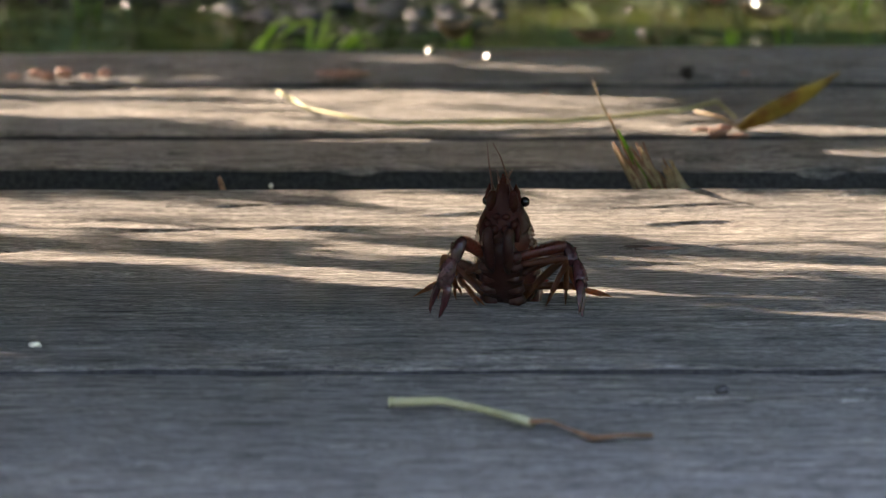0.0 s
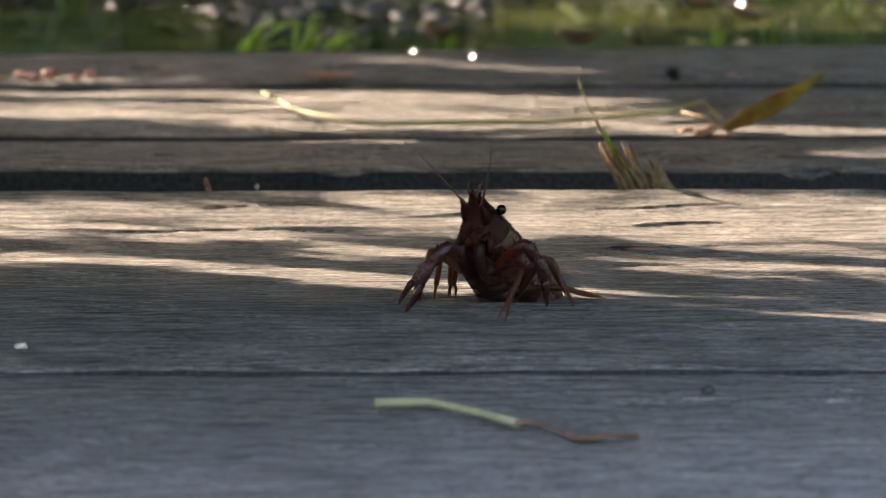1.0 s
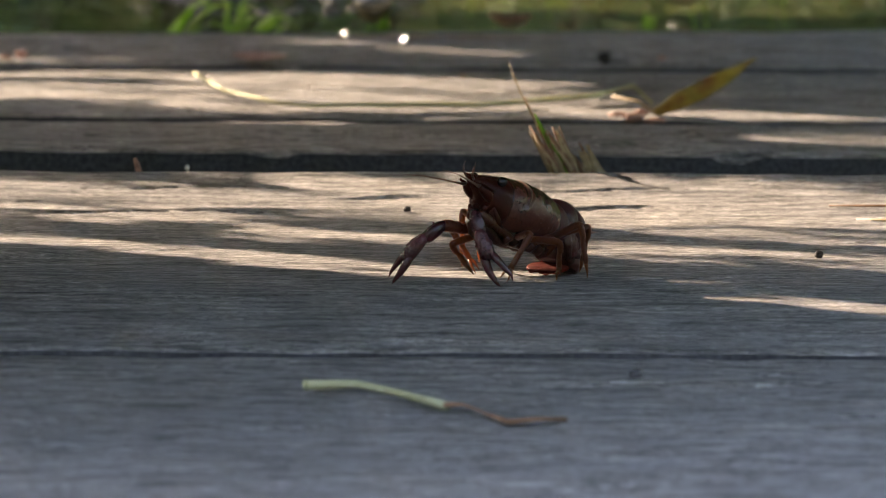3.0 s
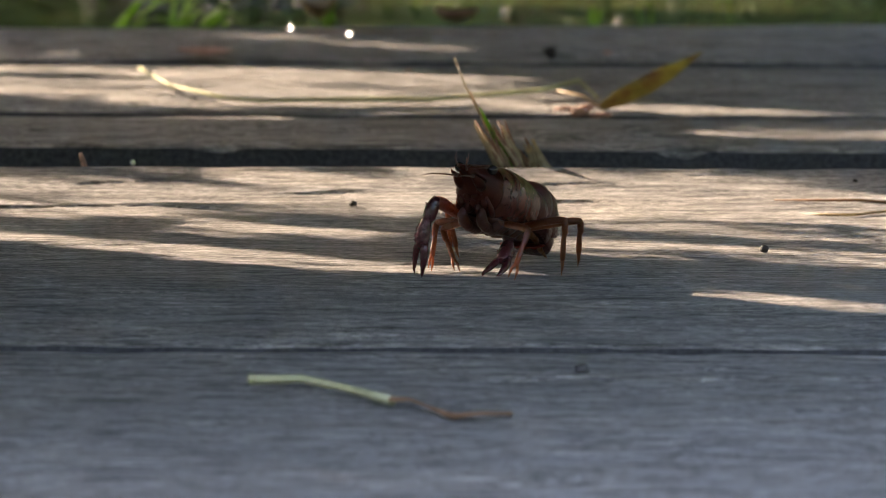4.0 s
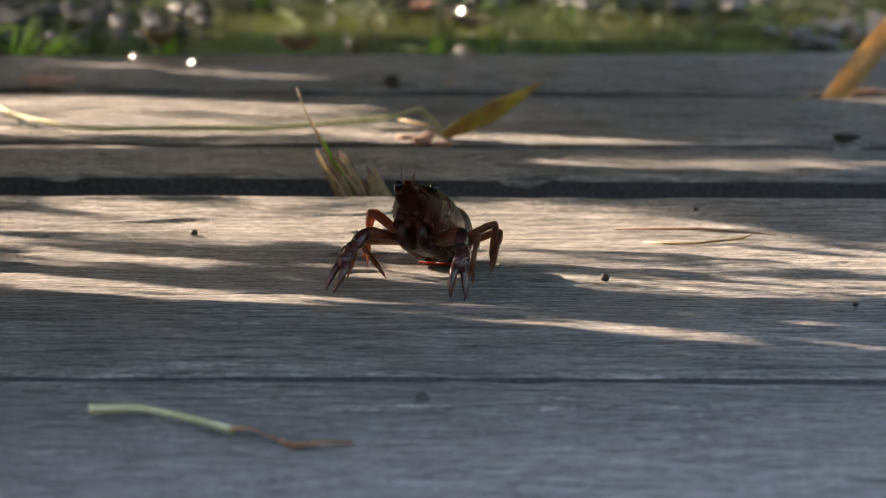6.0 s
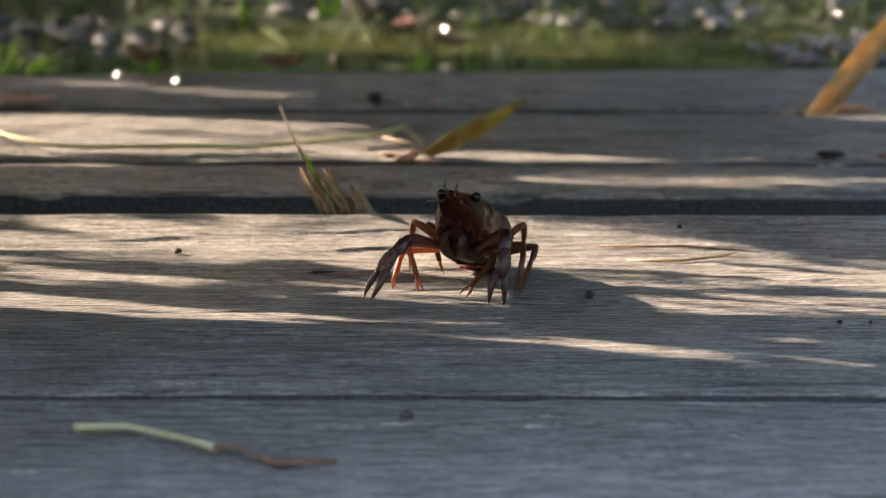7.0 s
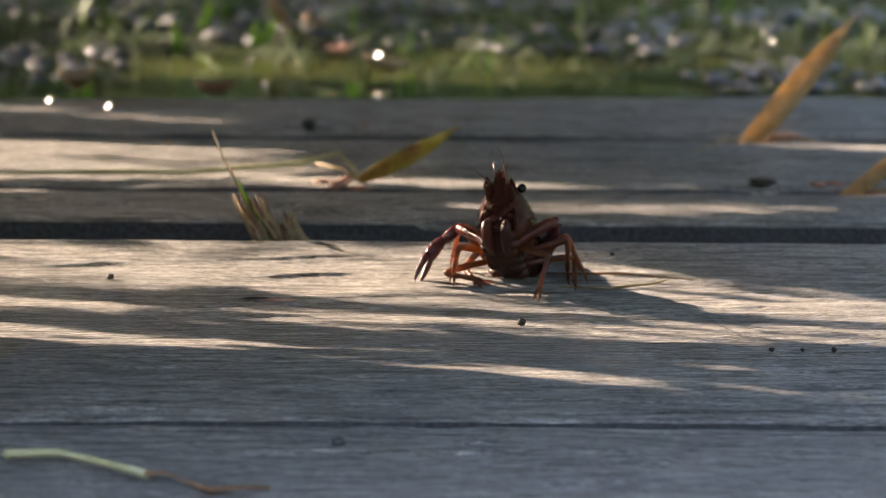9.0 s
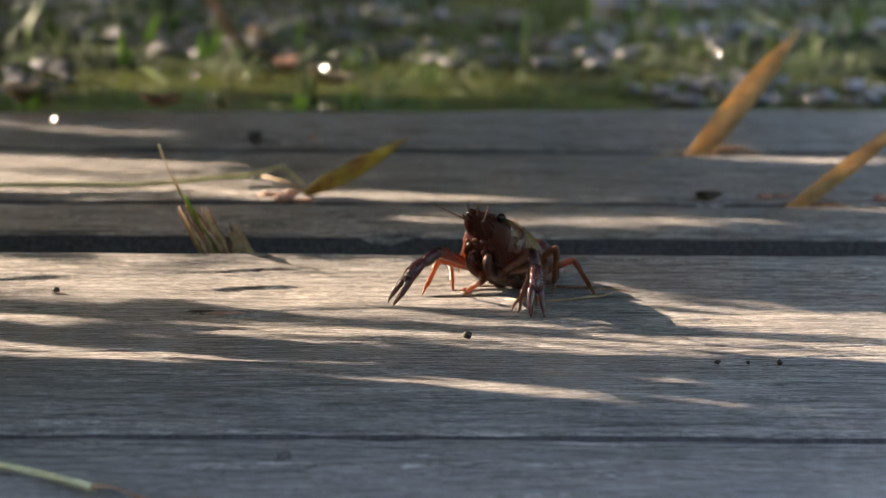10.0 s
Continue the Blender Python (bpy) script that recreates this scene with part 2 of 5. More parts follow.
DROP.node_tree.nodes["Principled BSDF"].inputs["Base Color"].default_value = (0.02, 0.02, 0.02, 1)
DROP.node_tree.nodes["Principled BSDF"].inputs["Coat Weight"].default_value = 1.0
FLAKE = plain("wet_leaf_flake", (0.024, 0.024, 0.029), 0.45, 0.42)
BARK = plain("shrub_bark", (0.09, 0.065, 0.045), 0.85, 0.3, 80)
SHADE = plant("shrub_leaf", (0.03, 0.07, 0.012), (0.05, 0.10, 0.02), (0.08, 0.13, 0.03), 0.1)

# ---- ground and water ----
WATER_Z = -0.0145


def bank(x, y):
    rise = np.clip((y - 2.16) / 0.14, 0, 1)
    rise = rise * rise * (3 - 2 * rise)
    lumps = 0.014 * lattice(x * 9, y * 7, 1) + 0.009 * lattice(x * 30, y * 24, 2) + 0.009 * lattice(x * 85, y * 75, 3) - 0.0165
    far = np.clip((y - 3.4) / 6, 0, 1) * 0.25 * lattice(x * 0.4, y * 0.4, 5)
    return -0.14 + rise * (0.126 + lumps) + far


def grid(xs, ys, height):
    X, Y = np.meshgrid(xs, ys)
    Z = height(X, Y)
    verts = np.stack([X, Y, Z], -1).reshape(-1, 3)
    w = len(xs)
    k = (np.arange(len(ys) - 1)[:, None] * w + np.arange(w - 1)[None]).reshape(-1)
    return verts, np.stack([k, k + 1, k + 1 + w, k + w], -1)


def ground():
    xs = np.concatenate([[-60, -25, -10, -5, -2.5, -1.5], np.linspace(-1, 1.2, 180), [1.8, 2.5, 5, 10, 25, 60]])
    ys = np.concatenate([[-60, -25, -10, -4, -2, 0, 1, 1.8], np.linspace(2.0, 3.5, 150), np.linspace(3.6, 6, 20), [8, 12, 20, 35, 60]])
    v, f = grid(xs, ys, bank)
    tagged(new("ground", mesh_of("ground", v, f, SOIL)), "dark wet moss and mud of the bank behind the deck", "ground", kind="structure")
    bm = bmesh.new()
    bmesh.ops.create_grid(bm, x_segments=1, y_segments=1, size=0.5, matrix=Matrix.Translation((0.1, 3.085, WATER_Z)) @ Matrix.Diagonal((12, 2.03, 1, 1)))
    tagged(part("water", bm, WATER, smooth=False), "still shallow water between the deck and the mossy bank", "water", kind="structure")


# ---- deck ----
PROFILE = ((1.4746, 0.0008), (1.49, 0.0017), (1.53, 0.0035), (1.5545, 0.004), (1.564, 0.0016), (1.60, -0.0005), (1.66, 0.0005), (1.70, 0.0035), (1.726, 0.0078))
# start, end of each plank across the deck, and the height of its top
PLANKS = ((-0.62, -0.40, 0), (-0.39, -0.15, 0), (-0.14, 0.10, 0), (0.11, 0.35, 0), (0.36, 0.60, 0), (0.61, 0.85, 0), (0.86, 1.10, 0), (1.108, 1.222, 0), (1.228, 1.4732, -0.001), (1.4755, 1.7265, 0), (1.790, 1.8505, 0.0025), (1.8695, 1.9735, 0.0015), (1.990, 2.056, 0.001))
# x, y, length, width, depth of open checks in the wood
CHECKS = ((0.070, 1.6576, 0.024, 0.0022, 0.003), (0.075, 1.652, 0.014, 0.0016, 0.002), (0.052, 1.648, 0.016, 0.0014, 0.002), (0.085, 1.688, 0.032, 0.0025, 0.003), (0.103, 1.585, 0.038, 0.0018, 0.003),
          (0.130, 1.555, 0.02, 0.0025, 0.002), (0.150, 1.396, 0.03, 0.003, 0.004), (0.125, 1.452, 0.028, 0.002, 0.003), (0.068, 1.437, 0.05, 0.0022, 0.004), (0.125, 1.4385, 0.03, 0.003, 0.005), (0.17, 1.44, 0.04, 0.002, 0.003), (-0.145, 1.655, 0.02, 0.003, 0.002),
          (-0.08, 1.683, 0.12, 0.0016, 0.003), (-0.1, 1.62, 0.03, 0.002, 0.002), (0.2372, 1.5757, 0.06, 0.0014, 0.003), (0.03, 1.60, 0.05, 0.001, 0.0015), (0.19, 1.645, 0.05, 0.001, 0.0015), (0.22, 1.53, 0.07, 0.001, 0.0015), (-0.03, 1.56, 0.06, 0.001, 0.0014))


def deck_top(y):
    return float(np.interp(y, [p[0] for p in PROFILE], [p[1] for p in PROFILE]))


def plank(y0, y1, top, at, parent):
    near = y1 > 1.2
    step = 0.0016 if 1.3 < y1 < 1.76 else 0.004
    xs = np.concatenate([np.linspace(-1.6, -0.3, 8), np.arange(-0.27, 0.46, step if near else 0.1), np.linspace(0.5, 1.8, 8)])
    inner = np.arange(y0, y1, 0.0011 if 1.3 < y1 < 1.76 else 0.0025) if near else np.linspace(y0, y1, 12)
    ys = np.unique(np.concatenate([inner, y0 + np.array([0.0007, 0.0015, 0.003, 0.005]), y1 - np.array([0, 0.0007, 0.0015, 0.003, 0.005])]))

    def height(X, Y):
        k = at * 7.7
        wob = 0.012 * lattice(X * 5 + k, Y * 9, 4) + 0.004 * lattice(X * 22 + k, Y * 30, 6)
        yy = Y + wob
        g = 0.0005 * (lattice(X * 6 + k, yy * 60, 7) - 0.5) + 0.0006 * (lattice(X * 18 + k, yy * 190, 8) - 0.5) + 0.0006 * (lattice(X * 60 + k, yy * 400, 9) - 0.5)
        g += 0.0012 * (lattice(X * 2.5 + k, Y * 14, 10) - 0.5)
        groove = lattice(X * 14 + k, yy * 150, 11)
        g -= 0.0006 * np.clip((groove - 0.78) / 0.15, 0, 1)
        base = np.interp(Y, [p[0] for p in PROFILE], [p[1] for p in PROFILE]) if abs(y1 - 1.7265) < 0.001 else 0.0015 * np.sin(np.pi * np.clip((Y - y0) / (y1 - y0), 0, 1))
        edge = np.minimum(Y - y0, y1 - Y) + 0.0012 * (lattice(X * 40 + k, Y * 0, 12) - 0.5)
        base = base - 0.0012 * np.clip(1 - edge / 0.0022, 0, 1) ** 2
        fine = random.Random(at + 50)
        many = [(fine.uniform(-0.2, 0.4), fine.uniform(y0, y1), fine.uniform(0.012, 0.07), fine.uniform(0.0006, 0.0014), fine.uniform(0.0008, 0.002)) for _ in range(45)] if near else []
        for cx, cy, ln, wd, dp in (*CHECKS, *many):
            if y0 < cy < y1:
                r = ((X - cx) / (ln / 2)) ** 2 + ((Y - cy - 0.0015 * np.sin((X - cx) * 90)) / (wd * 0.7)) ** 2
                g -= 1.6 * dp * np.sqrt(np.clip(1 - r, 0, 1))
        return top + base + g

    v, f = grid(xs, ys, height)
    # right end of the last plank lies a little farther out
    if y1 > 2.05:
        v[:, 1] += (v[:, 1] - y0) / (y1 - y0) * 0.072 * np.clip(v[:, 0] + 0.2, -0.2, 0.5)
    w, h = len(xs), len(ys)
    rim = np.concatenate([np.arange(w), np.arange(1, h) * w + w - 1, (h - 1) * w + np.arange(w - 2, -1, -1), np.arange(h - 2, 0, -1) * w])
    low = v[rim].copy()
    low[:, 2] = top - 0.036
    n0 = len(v)
    m = len(rim)
    sides = [(rim[i], n0 + i, n0 + (i + 1) % m, rim[(i + 1) % m]) for i in range(m)]
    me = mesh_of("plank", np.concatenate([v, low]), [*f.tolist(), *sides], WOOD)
    # side faces get the colour that carries the gaps' shade
    me.materials.append(GAP_SHADE)
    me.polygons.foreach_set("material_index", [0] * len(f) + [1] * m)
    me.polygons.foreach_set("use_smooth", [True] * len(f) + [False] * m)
    ob = new("plank", me)
    ob.parent = parent
    return ob


def deck():
    base = tagged(new("floor"), "weathered grey timber deck planks with dark gaps", "deck", kind="structure")
    for i, (y0, y1, top) in enumerate(PLANKS):
        plank(y0, y1, top, i, base)
    for x in (-0.9, 0.9):
        bm = bmesh.new()
        bmesh.ops.create_cube(bm, size=1, matrix=Matrix.Translation((x, 0.72, -0.088)) @ Matrix.Diagonal((0.045, 2.68, 0.1, 1)))
        part("joist", bm, WOOD, base, smooth=False)


# ---- unseen shrub, added so that its leaves break up the sun ----
# stretches of deck that the sun reaches: from x, y to x, y, and half their depth
SUNLIT_FRONT = ((-0.151, 1.700, -0.093, 1.698, 0.0120), (-0.095, 1.698, -0.043, 1.692, 0.0100), (-0.127, 1.678, -0.067, 1.674, 0.0021), (-0.047, 1.685, 0.015, 1.679, 0.0032), (-0.003, 1.701, 0.061, 1.694, 0.0130),
                (0.065, 1.694, 0.168, 1.688, 0.0240), (-0.002, 1.652, 0.112, 1.625, 0.0060), (0.112, 1.623, 0.286, 1.601, 0.0067), (0.223, 1.660, 0.262, 1.652, 0.0115), (0.258, 1.647, 0.292, 1.637, 0.0206))
SUNLIT_SIDE = ((-0.147, 1.652, -0.064, 1.628, 0.0065), (-0.066, 1.628, -0.004, 1.608, 0.0030), (-0.008, 1.607, 0.032, 1.592, 0.0026), (0.030, 1.592, 0.085, 1.576, 0.0030), (0.066, 1.552, 0.148, 1.522, 0.0036), (0.146, 1.523, 0.245, 1.487, 0.0038),
               (0.098, 1.656, 0.176, 1.644, 0.0053), (0.156, 1.672, 0.217, 1.671, 0.0028))
SUNLIT_BACK = ((-0.097, 1.768, -0.009, 1.766, 0.0067), (0.178, 1.812, 0.236, 1.808, 0.0090), (0.25, 1.815, 0.308, 1.813, 0.004), (-0.141, 1.917, -0.065, 1.907, 0.016), (-0.083, 1.913, -0.048, 1.888, 0.0155),
               (-0.032, 1.944, 0.049, 1.926, 0.0135), (0.046, 1.900, 0.117, 1.893, 0.0055), (-0.022, 1.915, 0.038, 1.905, 0.016), (0.025, 1.888, 0.069, 1.876, 0.014), (-0.09, 1.849, 0.10, 1.847, 0.005))
SUNLIT_BANK = ((-0.188, 1.972, -0.125, 1.966, 0.0194), (-0.129, 1.956, -0.023, 1.954, 0.0082), (-0.006, 2.041, 0.033, 2.013, 0.0042), (0.112, 2.144, 0.164, 2.125, 0.03), (-0.10, 2.135, -0.03, 2.13, 0.022),
               (0.305, 1.972, 0.360, 1.955, 0.014), (0.318, 1.853, 0.40, 1.830, 0.013), (0.112, 1.876, 0.195, 1.860, 0.006), (-0.175, 1.998, -0.033, 2.000, 0.0035), (0.03, 2.30, 0.16, 2.28, 0.05), (0.3, 2.33, 0.34, 2.31, 0.04))


def sunlit(x, y):
    """How near each place lies to a sunlit stretch: under 1 is inside one."""
    near = np.full(np.shape(x), 9.0)
    for x0, y0, x1, y1, deep in (*SUNLIT_FRONT, *SUNLIT_SIDE, *SUNLIT_BACK, *SUNLIT_BANK):
        k = np.clip((x - x0) / (x1 - x0), 0, 1)
        over = np.abs(x - x0 - k * (x1 - x0)) / 0.02
        near = np.minimum(near, np.hypot((y - y0 - k * (y1 - y0)) / max(0.0008, deep * 0.92 - 0.0022), over))
    return near


def shrub():
    rng = np.random.default_rng(21)
    small, large = 52000, 11000
    count = small + large
    x, y = rng.uniform(-0.7, 0.85, count), rng.uniform(1.0, 2.12, count)
    spread = (np.arange(count) % 4 == 0) & (np.arange(count) < small)
    y = np.where(spread, rng.uniform(2.12, 2.8, count), y)
    s = rng.uniform(0.42, 0.75, count)
    big = np.arange(count) >= small
    ln = np.where(big, rng.uniform(0.07, 0.14, count), rng.uniform(0.03, 0.09, count))
    wd = np.where(big, rng.uniform(0.006, 0.010, count), rng.uniform(0.0022, 0.0042, count))
    slope = rng.normal(0, 0.03, count) * np.where(y < 1.61, 0.5, 1.0) + np.interp(y, [1.56, 1.585, 1.62, 1.70, 1.80], [-0.366, -0.33, -0.30, -0.10, -0.06])
    keep = np.ones(count, bool)
    # thin blades may stray into the light and streak it
    stray = ~big & (y > 1.6) & (rng.random(count) < np.where((x > 0.0) & (x < 0.2) & (y > 1.655) & (y < 1.72), 0.004, 0.06))
    # leaves are dropped wherever they would shade a sunlit stretch
    for u in np.linspace(-1, 1, 13):
        for v in (-1, 0, 1):
            keep &= sunlit(x + u * ln / 2, y + u * ln / 2 * slope + v * wd * 1.2) > 1.0
    keep |= stray
    # the crown is thinned over the wide plank so that more sun leaks through
    keep &= ~((y > 1.48) & (y < 1.70) & (rng.random(count) < 0.22))
    # uneven outline of the crown
    keep &= ((x - 0.14) / 0.84) ** 2 + ((y - 1.72) / np.where(y > 1.72, 1.25, 0.73)) ** 2 < 0.72 + 0.5 * lattice(x * 7, y * 7, 15)
    root = tagged(new("added_shade_shrub"), "unseen leafy shrub on the bank, added to shade the deck", "shrub")
    root.location = (-1.2, 2.95, 0.0)
    verts, faces = [], []
    for i in np.flatnonzero(keep):
        c = Vector((x[i], y[i], 0)) + TO_SUN * s[i] - root.location
        d = Vector((1, slope[i], rng.normal(0, 0.15))).normalized()
        a = d.cross(TO_SUN).normalized()
        k = len(verts)
        sag = TO_SUN * (0.12 * ln[i])
        h, w = d * (ln[i] / 2), a * (wd[i] / 2)
        verts += [c - h - sag, c - h * 0.4 - w, c - h * 0.4 + w, c + h * 0.4 - w, c + h * 0.4 + w, c + h - sag]
        faces += [(k, k + 1, k + 2), (k + 1, k + 3, k + 4, k + 2), (k + 3, k + 5, k + 4)]
    leaves = new("foliage", mesh_of("foliage", verts, faces, SHADE))
    leaves.parent = root
    tagged(leaves, "many narrow green leaves", kind="stuff")
    bm = bmesh.new()
    tube(bm, [(0, 0, -0.06), (0.04, 0.03, 0.2), (0.14, 0.06, 0.40), (0.25, 0.05, 0.46)], [0.02, 0.017, 0.012, 0.008], 10)
    part("stem", bm, BARK, root)
    twigs = random.Random(9)
    for k in range(9):
        bm = bmesh.new()
        a = Vector((0.14, 0.06, 0.40)).lerp(Vector((0.25, 0.05, 0.46)), k / 8)
        b = Vector((0.30 + 0.13 * k, 0.10 - 0.02 * k, 0.44 + 0.03 * math.sin(k)))
        tip = b + Vector((twigs.uniform(-0.1, 0.15), -twigs.uniform(0.7, 1.05), -twigs.uniform(0.08, 0.18)))
        tube(bm, [a, a.lerp(b, 0.5) + Vector((0, 0, 0.03)), b, b.lerp(tip, 0.3) + Vector((0, 0, 0.02)), b.lerp(tip, 0.65), tip], [0.006, 0.004, 0.0016, 0.0011, 0.0009, 0.0005], 6)
        part("branch", bm, BARK, root)


def sky_blockers():
    """Unseen leafy thickets, added round the place to enclose it and dim the sky."""
    rng = np.random.default_rng(5)
    for name, (x0, y0, x1, y1) in (("back", (-5, -3.0, 5, -3.0)), ("left", (-4.6, -3, -4.6, 9.0)), ("right", (4.2, -3, 4.2, 9)), ("ahead", (-8, 9.5, 8, 9.5))):
        count = 14000 if name == "ahead" else 7500 if name == "back" else 5000
        u = rng.random(count)
        x = x0 + (x1 - x0) * u + rng.normal(0, 0.28, count)
        y = y0 + (y1 - y0) * u + rng.normal(0, 0.28, count)
        z = -0.1 + (3.2 if name == "back" else 2.3 if name == "right" else 1.9 if name == "left" else 3.4) * rng.random(count) * (0.7 + 0.3 * lattice(x * 1.3, y * 1.3, 3))
        c = np.stack([x, y, z], -1)
        d1, d2 = rng.normal(0, 1, (count, 3)), rng.normal(0, 1, (count, 3))
        d1 /= np.linalg.norm(d1, axis=1)[:, None]
        d2 -= d1 * (d1 * d2).sum(1)[:, None]
        d2 /= np.linalg.norm(d2, axis=1)[:, None]
        s = rng.uniform(0.10, 0.20, count)[:, None] * (1.7 if name == "ahead" else 1.0)
        v = np.stack([c - d1 * s, c - d2 * s * 0.45, c + d1 * s, c + d2 * s * 0.45], 1).reshape(-1, 3)
        f = np.arange(count * 4).reshape(-1, 4)
        tagged(new("thicket", mesh_of("thicket", v, f.tolist(), SHADE)), "unseen dark green leafy thicket, added round the deck to dim the sky", "thicket", kind="stuff")


# ---- plants and litter ----
def top_at(y):
    for y0, y1, top in PLANKS:
        if y0 <= y <= y1:
            return deck_top(y) if y1 == 1.7265 else top + 0.0015 * math.sin(math.pi * (y - y0) / (y1 - y0))
    return 0.0


def green_stalk():
    root = tagged(new("plant_stalk"), "pale green plant stalk with withered brown end on the deck", "stalk")
    pts = [(-0.0146, 1.4317), (-0.0007, 1.4335), (0.0124, 1.4217), (0.0252, 1.4063)]
    root.location = (0.02, 1.415, 0.0)
    bm = bmesh.new()
    o = root.location.copy()
    root.location = (0.02, 1.4045, 0.0002)
    tube(bm, [Vector((x, y, 0.0025)) - o for x, y in pts], [0.0015, 0.0013, 0.0011, 0.0014], 9)
    ball(bm, Vector((-0.0150, 1.4317, 0.0026)) - o, 0.0017, (0.6, 1, 1))
    part("green_stem", bm, STALK, root)
    bm = bmesh.new()
    tube(bm, [Vector(p) - o for p in ((0.0248, 1.4066, 0.0028), (0.030, 1.4045, 0.0035), (0.0355, 1.4020, 0.0018), (0.0424, 1.3911, 0.0016), (0.050, 1.3925, 0.0022), (0.0588, 1.3939, 0.0018))], [0.0015, 0.0007, 0.0006, 0.0016, 0.0011, 0.0012], 8, 0.6)
    part("withered_end", bm, BROWN, root, "withered brown end")


def tuft():
    root = tagged(new("grass_tuft"), "dried grass tuft with one green blade in a plank gap", "grass tuft")
    root.location = (0.0755, 1.738, -0.002)
    root.scale = (1.12, 1.0, 1.08)
    rng = random.Random(4)
    for k in range(80):
        bm = bmesh.new()
        bx = rng.uniform(-0.003, 0.012)
        hgt = rng.uniform(0.006, 0.022) * (1.0 if bx < 0.006 else 0.75)
        tx = bx - 0.002 - hgt * rng.uniform(0.3, 0.5)
        if k == 0:
            bx, tx, hgt = 0.0, -0.016, 0.031
        mid = Vector(((bx + tx) / 2 + rng.uniform(-0.0015, 0.002), rng.uniform(-0.003, 0.003), hgt * 0.5))
        w = rng.uniform(0.0014, 0.0028) if k else 0.0009
        blade(bm, [(bx, rng.uniform(-0.003, 0.003), -0.008), mid * 0.5 + Vector((bx * 0.5, 0, -0.001)), mid, (tx, rng.uniform(-0.003, 0.004), hgt)], [w, w * 1.1, w * 0.8, 0.0004], (1, 0.3 * rng.random(), 0.2))
        part("dry_blade", bm, STRAW if k % 3 else BROWN, root)
    bm = bmesh.new()
    blade(bm, [(0.002, -0.001, -0.004), (-0.003, -0.001, 0.008), (-0.009, 0.0, 0.018), (-0.013, 0.001, 0.026)], [0.0016, 0.0019, 0.0017, 0.0005], (1, -0.3, 0.3))
    part("green_blade", bm, GRASS, root, "fresh green blade")
    bm = bmesh.new()
    tube(bm, [(-0.012, 0, 0.022), (-0.0175, 0.002, 0.033), (-0.021, 0.004, 0.042)], [0.0003, 0.00025, 0.00015], 5)
    part("thin_stalk", bm, STRAW, root)


def yellow_leaf():
    root = tagged(new("willow_leaf"), "long yellowing leaf with brown blotches standing on edge on the deck", "leaf")
    root.location = (0.1111, 1.874, top_at(1.874))
    bm = bmesh.new()
    pts = [(0, 0, 0.001), (0.008, 0.002, 0.005), (0.018, 0.005, 0.0095), (0.028, 0.007, 0.0145), (0.0385, 0.010, 0.0205)]
    blade(bm, pts, [0.003, 0.0068, 0.0078, 0.0052, 0.0006], (0.55, 0.25, -0.8), 0.0004, 0.3)
    part("leaf_blade", bm, YELLOW, root)
    bm = bmesh.new()
    tube(bm, [(0, 0, 0.001), (-0.006, 0.006, 0.004), (-0.016, 0.01, 0.0055)], [0.0006, 0.0005, 0.0005], 6)
    part("leaf_stalk", bm, STRAW, root)
    r2 = tagged(new("long_straw"), "long thin pale straw lying across the deck", "straw")
    r2.location = (0.02, 1.905, top_at(1.905))
    bm = bmesh.new()
    tube(bm, [Vector(p) - Vector((0.02, 1.905, 0)) for p in ((-0.0643, 1.9329, 0.004), (-0.0514, 1.8987, 0.003), (-0.0306, 1.8785, 0.0018), (-0.0178, 1.8760, 0.0014), (0.0225, 1.8785, 0.0016), (0.0459, 1.8785, 0.0016), (0.0892, 1.8924, 0.003), (0.1044, 1.9049, 0.0048), (0.1104, 1.8850, 0.0016))],
         [0.0005, 0.0007, 0.0008, 0.0009, 0.0011, 0.0009, 0.0010, 0.0011, 0.0008], 7)
    part("stem", bm, STALK, r2)


def reed_leaf(name, label, at, tip, wide, bend):
    root = tagged(new(name), label, "reed leaf")
    root.location = at
    bm = bmesh.new()
    t = Vector(tip)
    pts = [t * -0.2, t * 0.2 + Vector((bend, 0, 0)), t * 0.5 + Vector((bend * 1.3, 0, 0)), t * 0.75 + Vector((bend, 0, 0)), t]
    blade(bm, pts, [wide * 0.7, wide * 0.95, wide, wide * 0.72, wide * 0.08], (0.74, -0.1, -0.66), 0.0006, 0.32)
    part("leaf_blade", bm, REED, root)
    bm = bmesh.new()
    blade(bm, [(0.001, 0, -0.006), (0.009, -0.001, 0.0025), (0.017, -0.002, 0.003), (0.026, -0.004, 0.0012)], [0.006, 0.006, 0.004, 0.001], (0.1, 0.9, 0.4))
    part("withered_sheath", bm, BROWN, root)


def bit(name, label, category, at, size, mat, seed, squash=(1, 0.7, 0.5), group=""):
    """A small uneven crumb."""
    bm = bmesh.new()
    bmesh.ops.create_icosphere(bm, subdivisions=2, radius=1)
    for v in bm.verts:
        v.co *= 1 + 0.5 * (noise.noise(v.co * 1.6 + Vector((seed * 3.1, 0, 0))))
        v.co = Vector((v.co.x * size * squash[0], v.co.y * size * squash[1], v.co.z * size * squash[2]))
    low = min(v.co.z for v in bm.verts)
    ob = part(name, bm, mat)
    ob.location = (at[0], at[1], top_at(at[1]) - low - 0.0002 + (at[2] if len(at) > 2 else 0))
    return tagged(ob, label, category, group)


